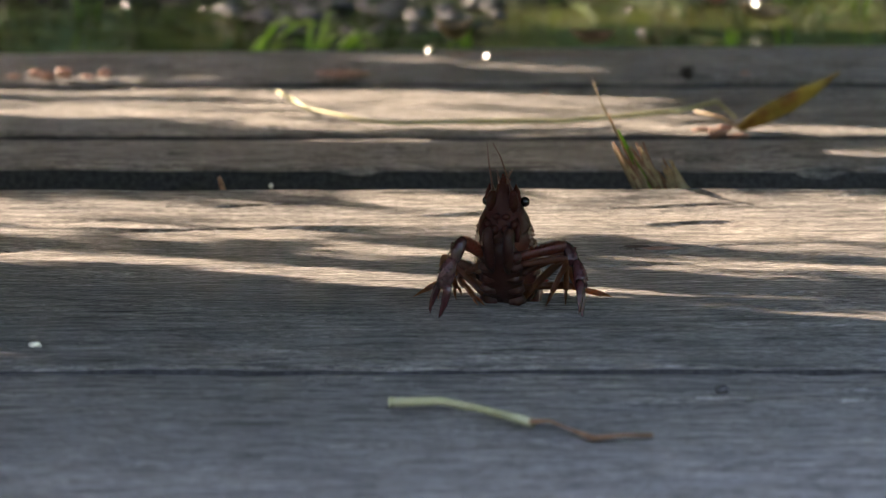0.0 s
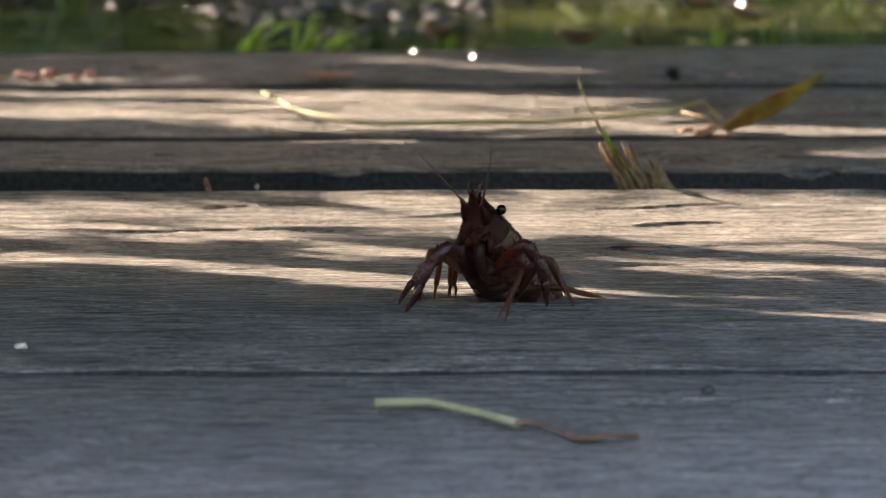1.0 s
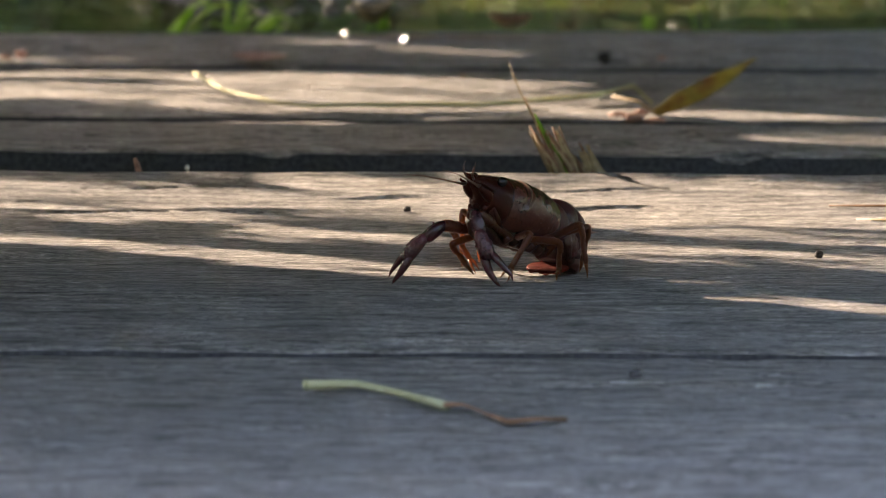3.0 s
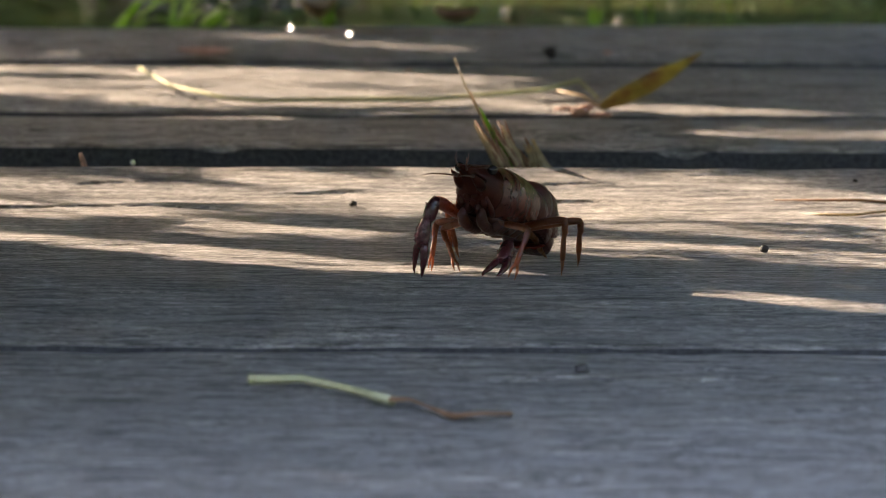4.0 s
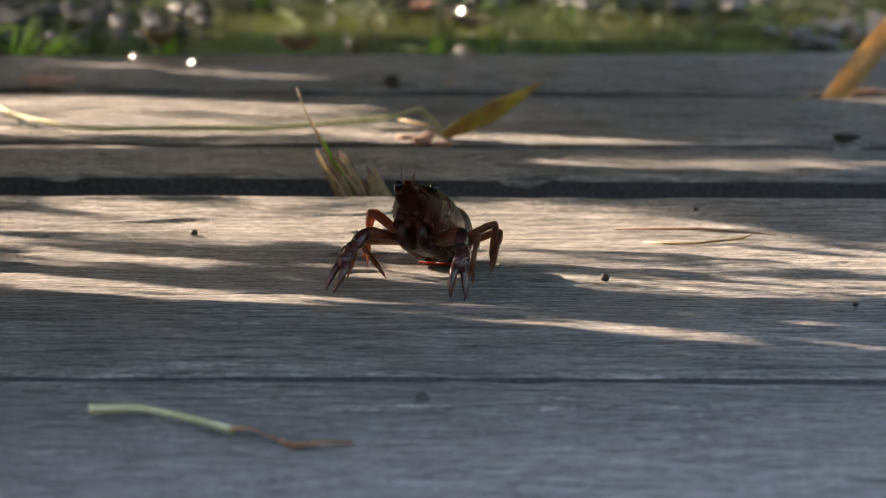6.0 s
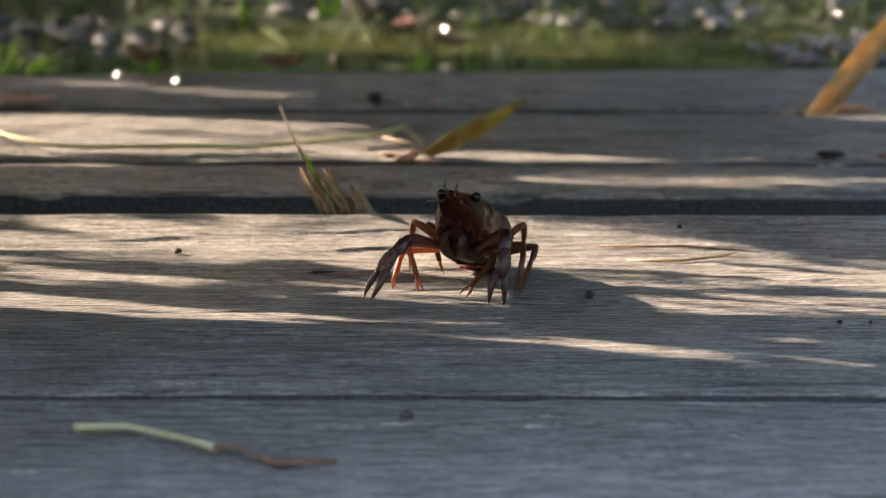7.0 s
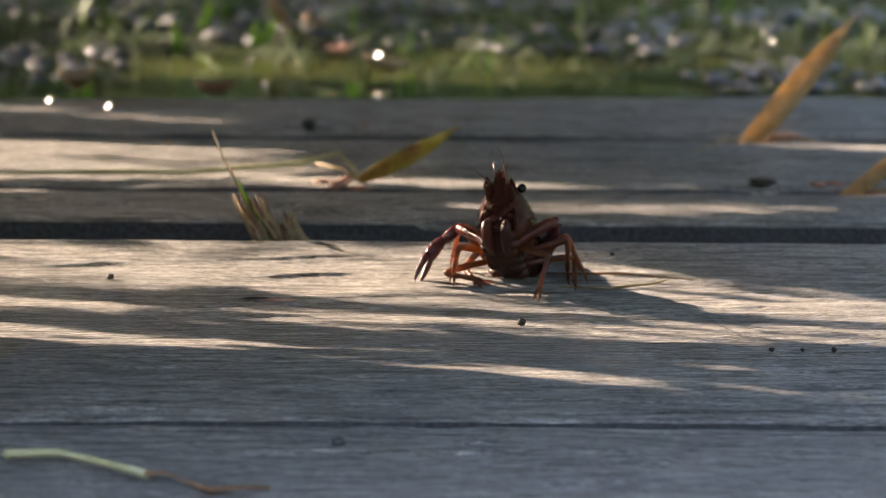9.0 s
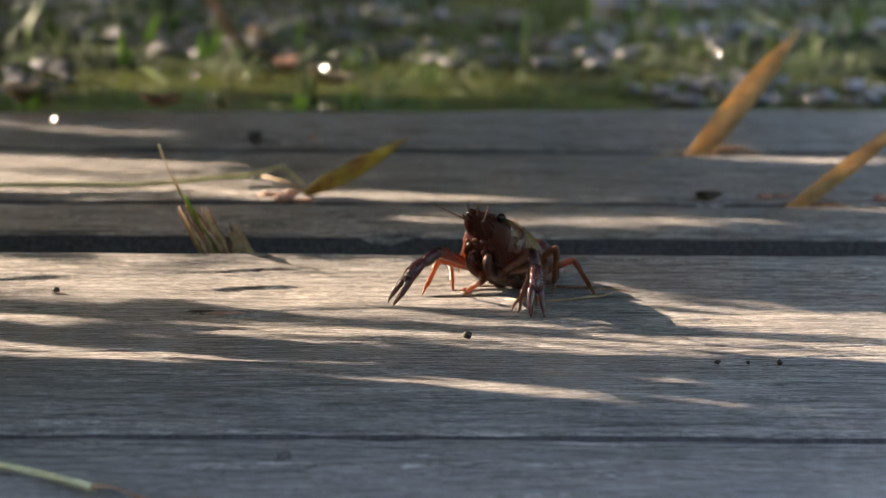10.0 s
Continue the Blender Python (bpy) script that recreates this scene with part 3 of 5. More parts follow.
def dead_leaf(at, size, turn, mat, label, curl=0.5, tilt=0.0):
    bm = bmesh.new()
    n, rows = 7, []
    for i in range(n):
        u = i / (n - 1)
        w = size * 0.36 * math.sin(math.pi * min(0.98, u * 0.96 + 0.02)) ** 0.7 + 0.0004
        y = (u - 0.5) * size
        z = curl * size * (u - 0.5) ** 2
        rows.append([(-w, y, z + w * 0.5 * curl), (-w * 0.5, y, z + w * 0.12), (0, y, z), (w * 0.5, y, z + w * 0.16), (w, y, z + w * 0.6 * curl), (w, y, z + w * 0.6 * curl - 0.0005), (0, y, z - 0.0005), (-w, y, z + w * 0.5 * curl - 0.0005)])
    loft(bm, rows)
    ob = part("dead_leaf", bm, mat)
    ob.matrix_world = pose(*at, tilt, 0, turn)
    return tagged(ob, label, "leaf", "dead leaves")


def litter():
    bit("seed_husk", "small dark crumpled seed husk on the deck", "seed", (0.0815, 1.446), 0.0024, HUSK, 1, (1, 0.5, 0.55))
    bit("pale_fleck", "tiny pale husk lying on the deck", "fleck", (-0.1235, 1.497), 0.0022, PALE, 2, (1, 0.6, 0.45))
    for k, (x, y, s) in enumerate(((0.0164, 1.6826, 0.0013), (0.1506, 1.6199, 0.0015), (0.0975, 1.992, 0.0028), (0.2636, 1.8745, 0.0032), (0.2272, 1.5754, 0.0009), (0.2372, 1.576, 0.0007), (0.2474, 1.5759, 0.001), (0.19, 1.712, 0.0009))):
        bit("crumb", "small dark crumb of bark on the deck", "crumb", (x, y), s, CRUMB, k + 5, (1.6, 1, 0.5) if k == 3 else (1, 0.8, 0.8), "crumbs on the deck")
    for k, (x, y, s) in enumerate(((-0.1712, 1.994, 0.0030), (-0.163, 1.999, 0.003), (-0.1513, 1.996, 0.0035), (-0.1417, 1.994, 0.003), (-0.158, 1.993, 0.003), (-0.135, 1.996, 0.003), (0.0402, 1.953, 0.0018), (0.1208, 2.000, 0.0022))):
        bit("husk", "pinkish pale husk among litter on the deck", "husk", (x, y), s * 0.75, PINK, k + 20, (1.3, 0.8, 0.5 + 0.2 * (k % 3)), "pale husks")
    for k, (x, y, s) in enumerate(((0.098, 1.871, 0.003), (0.103, 1.8685, 0.0028), (0.110, 1.8675, 0.003), (0.106, 1.872, 0.002), (0.298, 1.868, 0.0028), (0.285, 1.872, 0.002), (0.292, 1.876, 0.0024), (0.33, 1.871, 0.0022), (0.34, 1.869, 0.0018))):
        bit("reddish_crumb", "reddish brown crumb of dead leaf on the deck", "crumb", (x, y), s, REDDISH, k + 40, (1.5, 0.6, 0.35 + 0.3 * (k % 2)), "reddish crumbs")
    chip = bit("bark_chip", "reddish sliver of bark leaning in the gap between planks", "bark chip", (-0.0765, 1.7295), 0.0048, REDDISH, 61, (0.22, 0.3, 1))
    chip.location.z = 0.0064
    chip.rotation_euler = (0, radians(-18), 0)
    bit("bark_sliver", "flat pinkish sliver in a check of the plank", "sliver", (0.0735, 1.6555), 0.0042, PINK, 71, (1.4, 0.45, 0.12))
    bit("bark_sliver", "dark thin sliver of bark on the plank", "sliver", (0.0655, 1.6585), 0.0034, CRUMB, 72, (1.4, 0.35, 0.12))
    bit("pale_fleck", "tiny pale husk caught in the gap", "fleck", (-0.061, 1.7655), 0.0009, PALE, 62, (1, 1, 1))
    dead_leaf((-0.040, 1.992, 0.0025), 0.022, 84, PINK, "curled pinkish dead leaf lying on the far plank", 0.3)
    # straws near the crayfish's way
    for pts, mat, lab in ((((0.168, 1.676, 0.0015), (0.185, 1.6714, 0.0022), (0.2013, 1.6765, 0.003), (0.206, 1.679, 0.004)), STRAW, "thin bent brown straw on the deck"),
                          (((0.16, 1.690, 0.0035), (0.19, 1.6895, 0.0037), (0.2145, 1.6833, 0.003)), BROWN, "thin dark straw on the deck"),
                          (((0.246, 1.940, 0.003), (0.262, 1.965, 0.004), (0.272, 1.973, 0.003)), STRAW, "thin straw on the far plank"),
                          (((-0.026, 2.056, 0.001), (0.03, 2.047, 0.003), (0.09, 2.05, 0.002)), BROWN, "brown straw lying along the deck's far edge")):
        c = Vector(pts[1])
        bm = bmesh.new()
        tube(bm, [Vector(p) - c for p in pts], [0.00035, 0.0005] + [0.00045] * (len(pts) - 3) + [0.0002], 6)
        ob = part("straw", bm, mat)
        ob.location = c
        tagged(ob, lab, "straw")


def bank_plants():
    rng = random.Random(11)

    def height(x, y):
        return max(float(bank(np.array(x), np.array(y))), WATER_Z - 0.01)

    # countless thin blades of the bank
    bm = bmesh.new()
    for k in range(4600):
        x, y = rng.uniform(-0.45, 0.75), 2.2 + rng.random() ** 1.3 * 0.9
        z = height(x, y) - 0.004
        hgt, lean, turn = rng.uniform(0.008, 0.034), rng.gauss(0, 0.9), rng.uniform(0, 6.28)
        d = Vector((math.cos(turn) * lean, math.sin(turn) * lean, 1)) * hgt
        p = Vector((x, y, z))
        w = rng.uniform(0.001, 0.0028)
        blade(bm, [p, p + d * 0.5, p + d + Vector((d.x, d.y, -hgt * abs(lean) * 0.4))], [w, w, 0.0003], (math.sin(turn), -math.cos(turn), 0))
    tagged(part("grass", bm, MOSSY), "short dull green grass and moss on the wet bank", "grass", kind="stuff")
    # wet scraps of leaf that mirror the sky
    verts, faces = [], []
    for k in range(3600):
        x, y = rng.uniform(-0.4, 0.7), 2.19 + rng.random() * 0.55
        if lattice(x * 8, y * 16, 21) < (0.60 if y < 2.33 else 0.58):
            continue
        z = max(height(x, y), WATER_Z) + 0.003
        q = pose(x, y, z, rng.gauss(16, 5), rng.gauss(0, 6)) @ pose(0, 0, 0, 0, 0, rng.uniform(0, 360))
        w, h, n0 = rng.uniform(0.002, 0.006), rng.uniform(0.004, 0.009), len(verts)
        verts += [q @ Vector(p) for p in ((-w, -h * 0.4, 0), (0, -h, 0.0006), (w, -h * 0.3, 0), (w * 0.8, h * 0.5, 0.0005), (0, h, 0), (-w * 0.9, h * 0.4, 0.0008), (0, 0, -0.0012))]
        faces += [[n0 + i for i in range(6)]] + [(n0 + (i + 1) % 6, n0 + i, n0 + 6) for i in range(6)]
    tagged(new("leaf_litter", mesh_of("leaf_litter", verts, faces, FLAKE)), "wet dark scraps of leaves on the bank", "leaf litter", kind="stuff")
    # single bright tufts
    # x, y, lean and height of the blades, their number
    tufts = ((-0.0804, 2.131, 0.017, 0.0155, 4), (-0.054, 2.134, 0.007, 0.017, 5), (-0.0445, 2.1386, 0.010, 0.010, 4), (0.0075, 2.1538, 0.001, 0.012, 3), (0.050, 2.2956, 0.0, 0.0125, 3), (0.060, 2.340, 0.0117, 0.0155, 2),
             (0.0708, 2.350, 0.010, 0.0165, 2), (0.2362, 2.3066, 0.0, 0.021, 1), (0.3139, 2.3648, 0.0, 0.024, 2), (0.2697, 2.344, 0.001, 0.024, 1), (0.0904, 2.3067, 0.004, 0.011, 5), (0.1578, 2.302, 0.001, 0.007, 2),
             (0.1331, 2.3268, 0.0, 0.0155, 1), (0.0074, 2.1633, 0.002, 0.009, 3), (0.2965, 2.400, 0.0, 0.020, 1), (0.1235, 2.1614, 0.0, 0.008, 2), (0.1497, 2.169, 0.0, 0.0095, 2), (0.40, 2.36, 0.004, 0.020, 3), (-0.16, 2.25, 0.003, 0.016, 4), (0.02, 2.36, -0.004, 0.014, 3), (0.185, 2.25, 0.0, 0.008, 3))
    for x, y, lean, hgt, many in tufts:
        root = tagged(new("grass_tuft"), "fresh bright green grass blades at the water's edge", "grass tuft", "green tufts on the bank")
        low = max(height(x, y), WATER_Z) - 0.003
        root.location = (x, y, low)
        for k in range(many):
            bm = bmesh.new()
            h = (hgt - 0.012 - low) * (1 if k == 0 else rng.uniform(0.55, 1.05))
            d = Vector((lean * (1 if k == 0 else rng.uniform(0.5, 1.3)) + (0 if k == 0 else rng.gauss(0, 0.25 * h)), rng.gauss(0, 0.2 * h), h))
            b = Vector((rng.uniform(-0.005, 0.005), rng.uniform(-0.004, 0.004), 0)) * (k > 0)
            w = rng.uniform(0.0016, 0.0028)
            blade(bm, [b, b + Vector((d.x * 0.2, d.y * 0.2, h * 0.5)), b + Vector((d.x * 0.5, d.y * 0.5, h * 0.86)), b + Vector((d.x * 0.8, d.y * 0.8, h)), b + Vector((d.x * 1.25, d.y, h * (1.04 - min(0.3, abs(d.x) / h * 0.25))))], [w * 0.8, w, w * 0.85, w * 0.6, 0.0003], (1, 0.2 * rng.random(), 0))
            part("grass_blade", bm, GRASS, root)
    for k in range(14):
        x, y = rng.uniform(-0.35, 0.65), rng.uniform(2.2, 3.0)
        dead_leaf((x, y, max(height(x, y), WATER_Z) + 0.004), rng.uniform(0.010, 0.018), rng.uniform(0, 360), rng.choice((BROWN, BROWN, BROWN, STRAW)), "dead leaf lying on the mossy bank", rng.uniform(0.6, 1.6), rng.uniform(-35, 35))
    dead_leaf((0.123, 2.235, -0.004), 0.012, 80, PINK, "pale pinkish dead leaf at the waterline", 1.2, -12)
    dead_leaf((0.141, 2.215, -0.009), 0.022, 95, STRAW, "pale dry leaf at the waterline", 1.0, 10)
    dead_leaf((0.005, 2.078, 0.004), 0.016, 95, STRAW, "dry brown leaf lying across the deck's far edge", 1.8)
    dead_leaf((0.062, 2.075, 0.003), 0.018, 80, BROWN, "dry brown leaf lying across the deck's far edge", 1.0)
    # wet stones and drops that catch the sun
    for x, y, z, r in ((-0.0062, 2.0439, 0.0045, 0.0022), (0.0178, 2.0222, 0.0058, 0.0022), (0.1399, 2.2411, -0.006, 0.0022), (0.0882, 2.208, -0.0135, 0.0013), (0.3250, 2.2984, -0.006, 0.0016), (0.3190, 2.296, -0.007, 0.0012), (0.0823, 2.2213, -0.006, 0.0012), (-0.1416, 2.2353, -0.006, 0.0018), (-0.1065, 2.2269, -0.006, 0.0016), (0.0099, 2.2537, -0.006, 0.0012), (0.0074, 2.3412, -0.006, 0.0014)):
        bm = ball(bmesh.new(), (0, 0, 0), r * 1.0, (1, 1, 0.22), 16, 12)
        ob = part("water_drop", bm, DROP)
        lean = (TO_SUN.normalized() + (Vector((0, 0, 0.335)) - Vector((x, y, z))).normalized()).to_track_quat("Z", "Y")
        ob.matrix_world = Matrix.Translation((x, y, z)) @ lean.to_matrix().to_4x4()
        tagged(ob, "clear water drop glinting in the sun", "water drop", "glinting drops")
    # one tall dead stalk
    for x, y, tip in ((0.1113, 2.3079, (-0.042, 0.0, 0.050)),):
        bm = bmesh.new()
        t = Vector(tip)
        tube(bm, [(0, 0, -0.01), t * 0.5 + Vector((0.002, 0, 0)), t], [0.0022, 0.002, 0.0012], 8)
        ob = part("dead_stalk", bm, BROWN if tip[0] < 0 else STRAW)
        ob.location = (x, y, height(x, y))
        tagged(ob, "leaning dead plant stalk on the bank", "stalk")


# ---- crayfish ----
SC = 0.00092  # metres to one unit of the animal's drawing
PARTS = {}


def ring(y, zc, rx, rz, seg=20, low=1.0, power=2.4):
    out = []
    for k in range(seg):
        a = 2 * math.pi * k / seg
        c, s = math.cos(a), math.sin(a)
        x = math.copysign(abs(c) ** (2 / power), c) * rx
        z = math.copysign(abs(s) ** (2 / power), s) * rz * (low if s < 0 else 1)
        out.append(Vector((x, y, zc + z)) * SC)
    return out


def S(*p):
    return Vector(p) * SC


def thorn(bm, at, way, r, h):
    a, w = Vector(at), Vector(way).normalized()
    tube(bm, [a * SC, (a + w * h * 0.6) * SC, (a + w * h) * SC], [r * SC, r * 0.6 * SC, 0.05 * SC], 6)


# sections of the back shell from its rear to the beak: place along the body, belly line, back line, half width
SECTIONS = ((-20.0, 4.5, 17.0, 6.8), (-19.0, 3.4, 18.6, 8.8), (-15.5, 2.2, 20.2, 10.3), (-9.5, 1.4, 21.3, 11.0), (-3, 1.0, 21.4, 11.0), (2, 1.0, 21.0, 10.5), (6, 1.2, 20.5, 9.9), (9.5, 2.0, 20.0, 9.2),
            (12.5, 4.0, 19.3, 8.2), (15, 6.4, 18.6, 6.9), (17.2, 8.9, 17.9, 5.4), (19.5, 11.2, 17.2, 3.8), (22, 13.0, 16.6, 2.5), (24.5, 14.5, 16.1, 1.3), (26.6, 15.3, 15.8, 0.3))


def hull(y):
    cols = np.array(SECTIONS).T
    return [float(np.interp(y, cols[0], c)) for c in cols[1:]]


def on_hull(y, ang, proud=0.0):
    """A place on the back shell at a length along it and an angle round it; 90 degrees is the back."""
    lo, hi, a = hull(y)
    c, s = math.cos(ang), math.sin(ang)
    x = math.copysign(abs(c) ** (2 / 2.3), c) * (a + proud) * (1 - 0.16 * max(0, s) ** 2)
    return (x, y, (lo + hi) / 2 + math.copysign(abs(s) ** (2 / 2.3), s) * ((hi - lo) / 2 + proud))


def crayfish():
    root = tagged(new("crayfish"), "wet dark red crayfish walking over the deck with claws lowered", "crayfish")
    # back shell with its neck groove, its dorsal seam and a faint pitting
    rings = []
    for y in np.concatenate([[-20.0, -19.6], np.arange(-19, 17, 0.75), np.arange(17, 26.6, 0.8), [26.6]]):
        row = []
        for k in range(48):
            ang = 2 * math.pi * k / 48
            s = math.sin(ang)
            at = 1.2 + 5.5 * max(0, 0.75 - s) ** 1.3
            dent = 0.75 * math.exp(-((y - at) / 0.75) ** 2) * (1 if s > -0.1 else 0) - 0.35 * math.exp(-((y - at + 1.9) / 1.1) ** 2) * (1 if s > -0.1 else 0)
            seam = 0.3 * math.exp(-((ang - math.pi / 2) / 0.06) ** 2) if y < 0 else 0
            wart = 0.22 * noise.noise(Vector((6 * math.cos(ang), y * 0.8, 6 * s)))
            row.append(S(*on_hull(y, ang, wart - dent - seam)))
        rings.append(row)
    bm = loft(bmesh.new(), [r for r in rings if r[0].y < 10.8 * SC])
    # rows of small spines on the cheeks
    rng = random.Random(8)
    for k in range(70):
        sx = rng.choice((-1, 1))
        y, ang = rng.uniform(1, 10), rng.uniform(-0.5, 0.8)
        x, yy, z = on_hull(y, ang, -0.1)
        thorn(bm, (x * sx, yy, z), (sx * math.cos(ang), 0.8, math.sin(ang)), 0.32, 0.6)
    part("carapace", bm, SHELL, root, "dark olive brown back shell with a pale neck groove")
    bm = bmesh.new()
    loft(bm, [[S(-w, y, z), S(-w * 0.75, y, z + h * 0.7), S(-w * 0.4, y, z + h * 0.25), S(0, y, z + h * 0.15), S(w * 0.4, y, z + h * 0.25), S(w * 0.75, y, z + h * 0.7), S(w, y, z), S(w * 0.5, y, z - h), S(-w * 0.5, y, z - h)]
              for y, z, w, h in ((8, 19.2, 2.6, 0.5), (11, 19.0, 3.2, 0.9), (15, 18.0, 3.3, 1.1), (19, 17.0, 2.7, 1.1), (22.6, 16.4, 1.9, 1.0), (24.4, 16.2, 1.4, 0.8), (27.4, 16.2, 0.15, 0.2))])
    for sx in (-1, 1):
        thorn(bm, (1.5 * sx, 23.6, 16.5), (0.5 * sx, 1, 0.2), 0.5, 1.8)
        thorn(bm, (4.6 * sx, 12.5, 18.6), (0.3 * sx, 1, 0.1), 0.5, 1.6)
    part("rostrum", bm, FACE, root, "pointed beak between the eyes")
    bm = bmesh.new()
    arc = []
    for k in range(25):
        ang = radians(10 + 160 * k / 24)
        arc.append(S(*on_hull(0.4 + 5.5 * max(0, 0.75 - math.sin(ang)) ** 1.3, ang, 0.05)))
    tube(bm, arc, [0.12 * SC] + [0.34 * SC] * 23 + [0.12 * SC], 7, 0.6)
    part("neck_groove", bm, GROOVE, root, "pale neck groove")
    # head with mouth parts and bases of the feelers below the beak
    bm = loft(bmesh.new(), [r for r in rings if r[0].y > 9.4 * SC])
    for sx in (-1, 1):
        tube(bm, [S(3.6 * sx, 15.5, 10.6), S(3.9 * sx, 18.6, 11.8), S(3.6 * sx, 21.2, 12.8), S(3.2 * sx, 22.6, 13.4)], [1.7 * SC, 1.9 * SC, 1.5 * SC, 0.9 * SC], 12)
        tube(bm, [S(1.3 * sx, 19.5, 13.2), S(1.4 * sx, 22.4, 14.2), S(1.3 * sx, 24.2, 14.8)], [1.0 * SC, 0.9 * SC, 0.6 * SC], 9)
        ball(bm, S(2.0 * sx, 12.4, 4.2), 1.9 * SC, (0.9, 1, 1.0), 12, 9)
        ball(bm, S(4.6 * sx, 13.4, 6.2), 1.7 * SC, (0.9, 1.0, 1.1), 12, 9)
        ball(bm, S(1.6 * sx, 15.6, 7.6), 1.5 * SC, (1.1, 0.8, 0.9), 12, 9)
        tube(bm, [S(5.8 * sx, 9, 2.4), S(6.4 * sx, 12.0, 4.2), S(5.4 * sx, 15.0, 8.0)], [0.9 * SC, 1.2 * SC, 0.5 * SC], 9)
        for k in range(6):
            thorn(bm, (rng.uniform(0.5, 5) * sx, 12.5 + k, 3.4 + 1.25 * k), (0.3 * sx, 0.6, -1), 0.28, 1.3)
    part("face", bm, FACE, root, "dark red face with feeler bases")
    bm = bmesh.new()
    loft(bm, [ring(y, z, a, b, 18) for y, z, a, b in ((-18.5, 4.0, 4.8, 2.4), (-12, 2.2, 6.6, 2.8), (-5, 1.6, 7.2, 3.0), (1, 1.4, 7.0, 3.0), (5, 2.0, 6.2, 2.8), (8.5, 3.4, 4.6, 2.4))])
    part("breastplate", bm, JAW, root, "dark reddish underside")
    for sx in (-1, 1):
        for k in range(5):
            y = 4.5 - 4.6 * k
            bm = bmesh.new()
            tube(bm, [S(2.0 * sx, y, -0.6 + 0.25 * k), S(5.0 * sx, y, -0.4 + 0.25 * k), S(6.9 * sx, y, 1.0 + 0.3 * k)], [1.3 * SC, 1.9 * SC, 1.6 * SC], 9)
            part("leg_base", bm, JAW, root)
    for sx in (-1, 1):
        # eyes on stalks
        bm = bmesh.new()
        tube(bm, [S(3.4 * sx, 13.6, 16.8), S(5.2 * sx, 14.7, 17.1), S(6.0 * sx, 15.2, 17.2)], [1.3 * SC, 1.35 * SC, 1.3 * SC], 12)
        st = part("eye_stalk", bm, FACE, root)
        part("eye", ball(bmesh.new(), S(6.5 * sx, 15.6, 17.3), 1.75 * SC, (1, 1, 1), 16, 12), EYE, st, "glossy black eye")
        # feelers, each along its own +y
        bm = bmesh.new()
        tube(bm, [S(0, -0.8, 0), S(0, 1.4, 0), S(0.1 * sx, 3, 0.05), S(0.35 * sx, 10, 0.4), S(0.5 * sx, 18, 0.6), S(0, 26, 0)], [0.75 * SC, 0.6 * SC, 0.38 * SC, 0.3 * SC, 0.2 * SC, 0.06 * SC], 7)
        PARTS["feeler", sx] = part("antenna", bm, FEELER, root, "long thin feeler")
        bm = bmesh.new()
        for bend in (0.6, 1.5):
            tube(bm, [S(1.2 * sx, 24.0, 14.9), S(1.6 * sx, 25.8, 15.6 + 0.4 * bend), S((1.8 + 0.5 * bend) * sx, 27.0, 16.6 + 1.1 * bend), S((1.5 + 0.6 * bend) * sx, 26.9, 18.0 + 1.6 * bend)], [0.42 * SC, 0.34 * SC, 0.24 * SC, 0.08 * SC], 6)
        part("antennule", bm, FEELER, root)
        bm = bmesh.new()
        loft(bm, [[S(sx * (4.6 + w), y, z), S(sx * (4.6 + w * 0.3), y, z + 0.6), S(sx * (4.6 - w), y, z + 0.2), S(sx * (4.6 + w * 0.2), y, z - 0.5)] for y, w, z in ((16.0, 1.0, 12.8), (19.0, 1.7, 13.4), (22, 1.3, 14.0), (24.4, 0.15, 14.4))])
        part("antennal_scale", bm, FACE, root)
        # jaw feet folded before the mouth
        bm = bmesh.new()
        tube(bm, [S(2.6 * sx, -2, 0.2), S(3.2 * sx, 3, -1.4), S(3.5 * sx, 8.0, -1.5), S(3.7 * sx, 11.4, -0.4), S(3.7 * sx, 13.0, 1.5), S(3.4 * sx, 12.6, 3.2), S(2.9 * sx, 11.4, 4.2)], [1.4 * SC, 1.9 * SC, 1.9 * SC, 2.0 * SC, 1.9 * SC, 1.4 * SC, 0.5 * SC], 12)
        part("jaw_foot", bm, JAW, root)
    # tail rings, each in its own space, its front edge at the origin
    for k in range(6):
        w, h, ln = 10.2 - 0.5 * k, 9.8 - 0.6 * k, 5.0 - 0.08 * k
        bm = bmesh.new()
        loft(bm, [ring(y, z, a, b, 28, 0.62) for y, z, a, b in ((2.4, 0, w * 0.86, h * 0.84), (0.4, 0.0, w * 0.93, h * 0.93), (-0.2, 0.1, w * 0.985, h * 0.99), (-ln * 0.5, 0.1, w, h * 1.0), (-ln * 0.9, 0.0, w * 0.99, h * 0.99), (-ln, 0, w * 0.93, h * 0.93))])
        for sx in (-1, 1):
            # side flap
            tube(bm, [S(w * 0.9 * sx, -ln * 0.5, -1), S(w * 0.93 * sx, -ln * 0.55, -h * 0.6), S(w * 0.84 * sx, -ln * 0.7, -h * 1.2)], [2.2 * SC, 2.1 * SC, 0.5 * SC], 8, 0.3)
        seg = part("abdomen_ring", bm, TAIL, root)
        PARTS["ring", k] = seg, ln
        if 0 < k < 5:
            for sx in (-1, 1):
                bm = bmesh.new()
                tube(bm, [S(3.0 * sx, -ln * 0.4, -h * 0.5), S(3.2 * sx, -ln * 0.2, -h * 0.8), S(2.6 * sx, 1.0, -h * 1.15)], [0.7 * SC, 1.1 * SC, 0.4 * SC], 7, 0.5)
                part("swimmeret", bm, LEG, seg)
    bm = bmesh.new()
    fan_plate(bm, 0, 3.4, 3.8, 10.0)
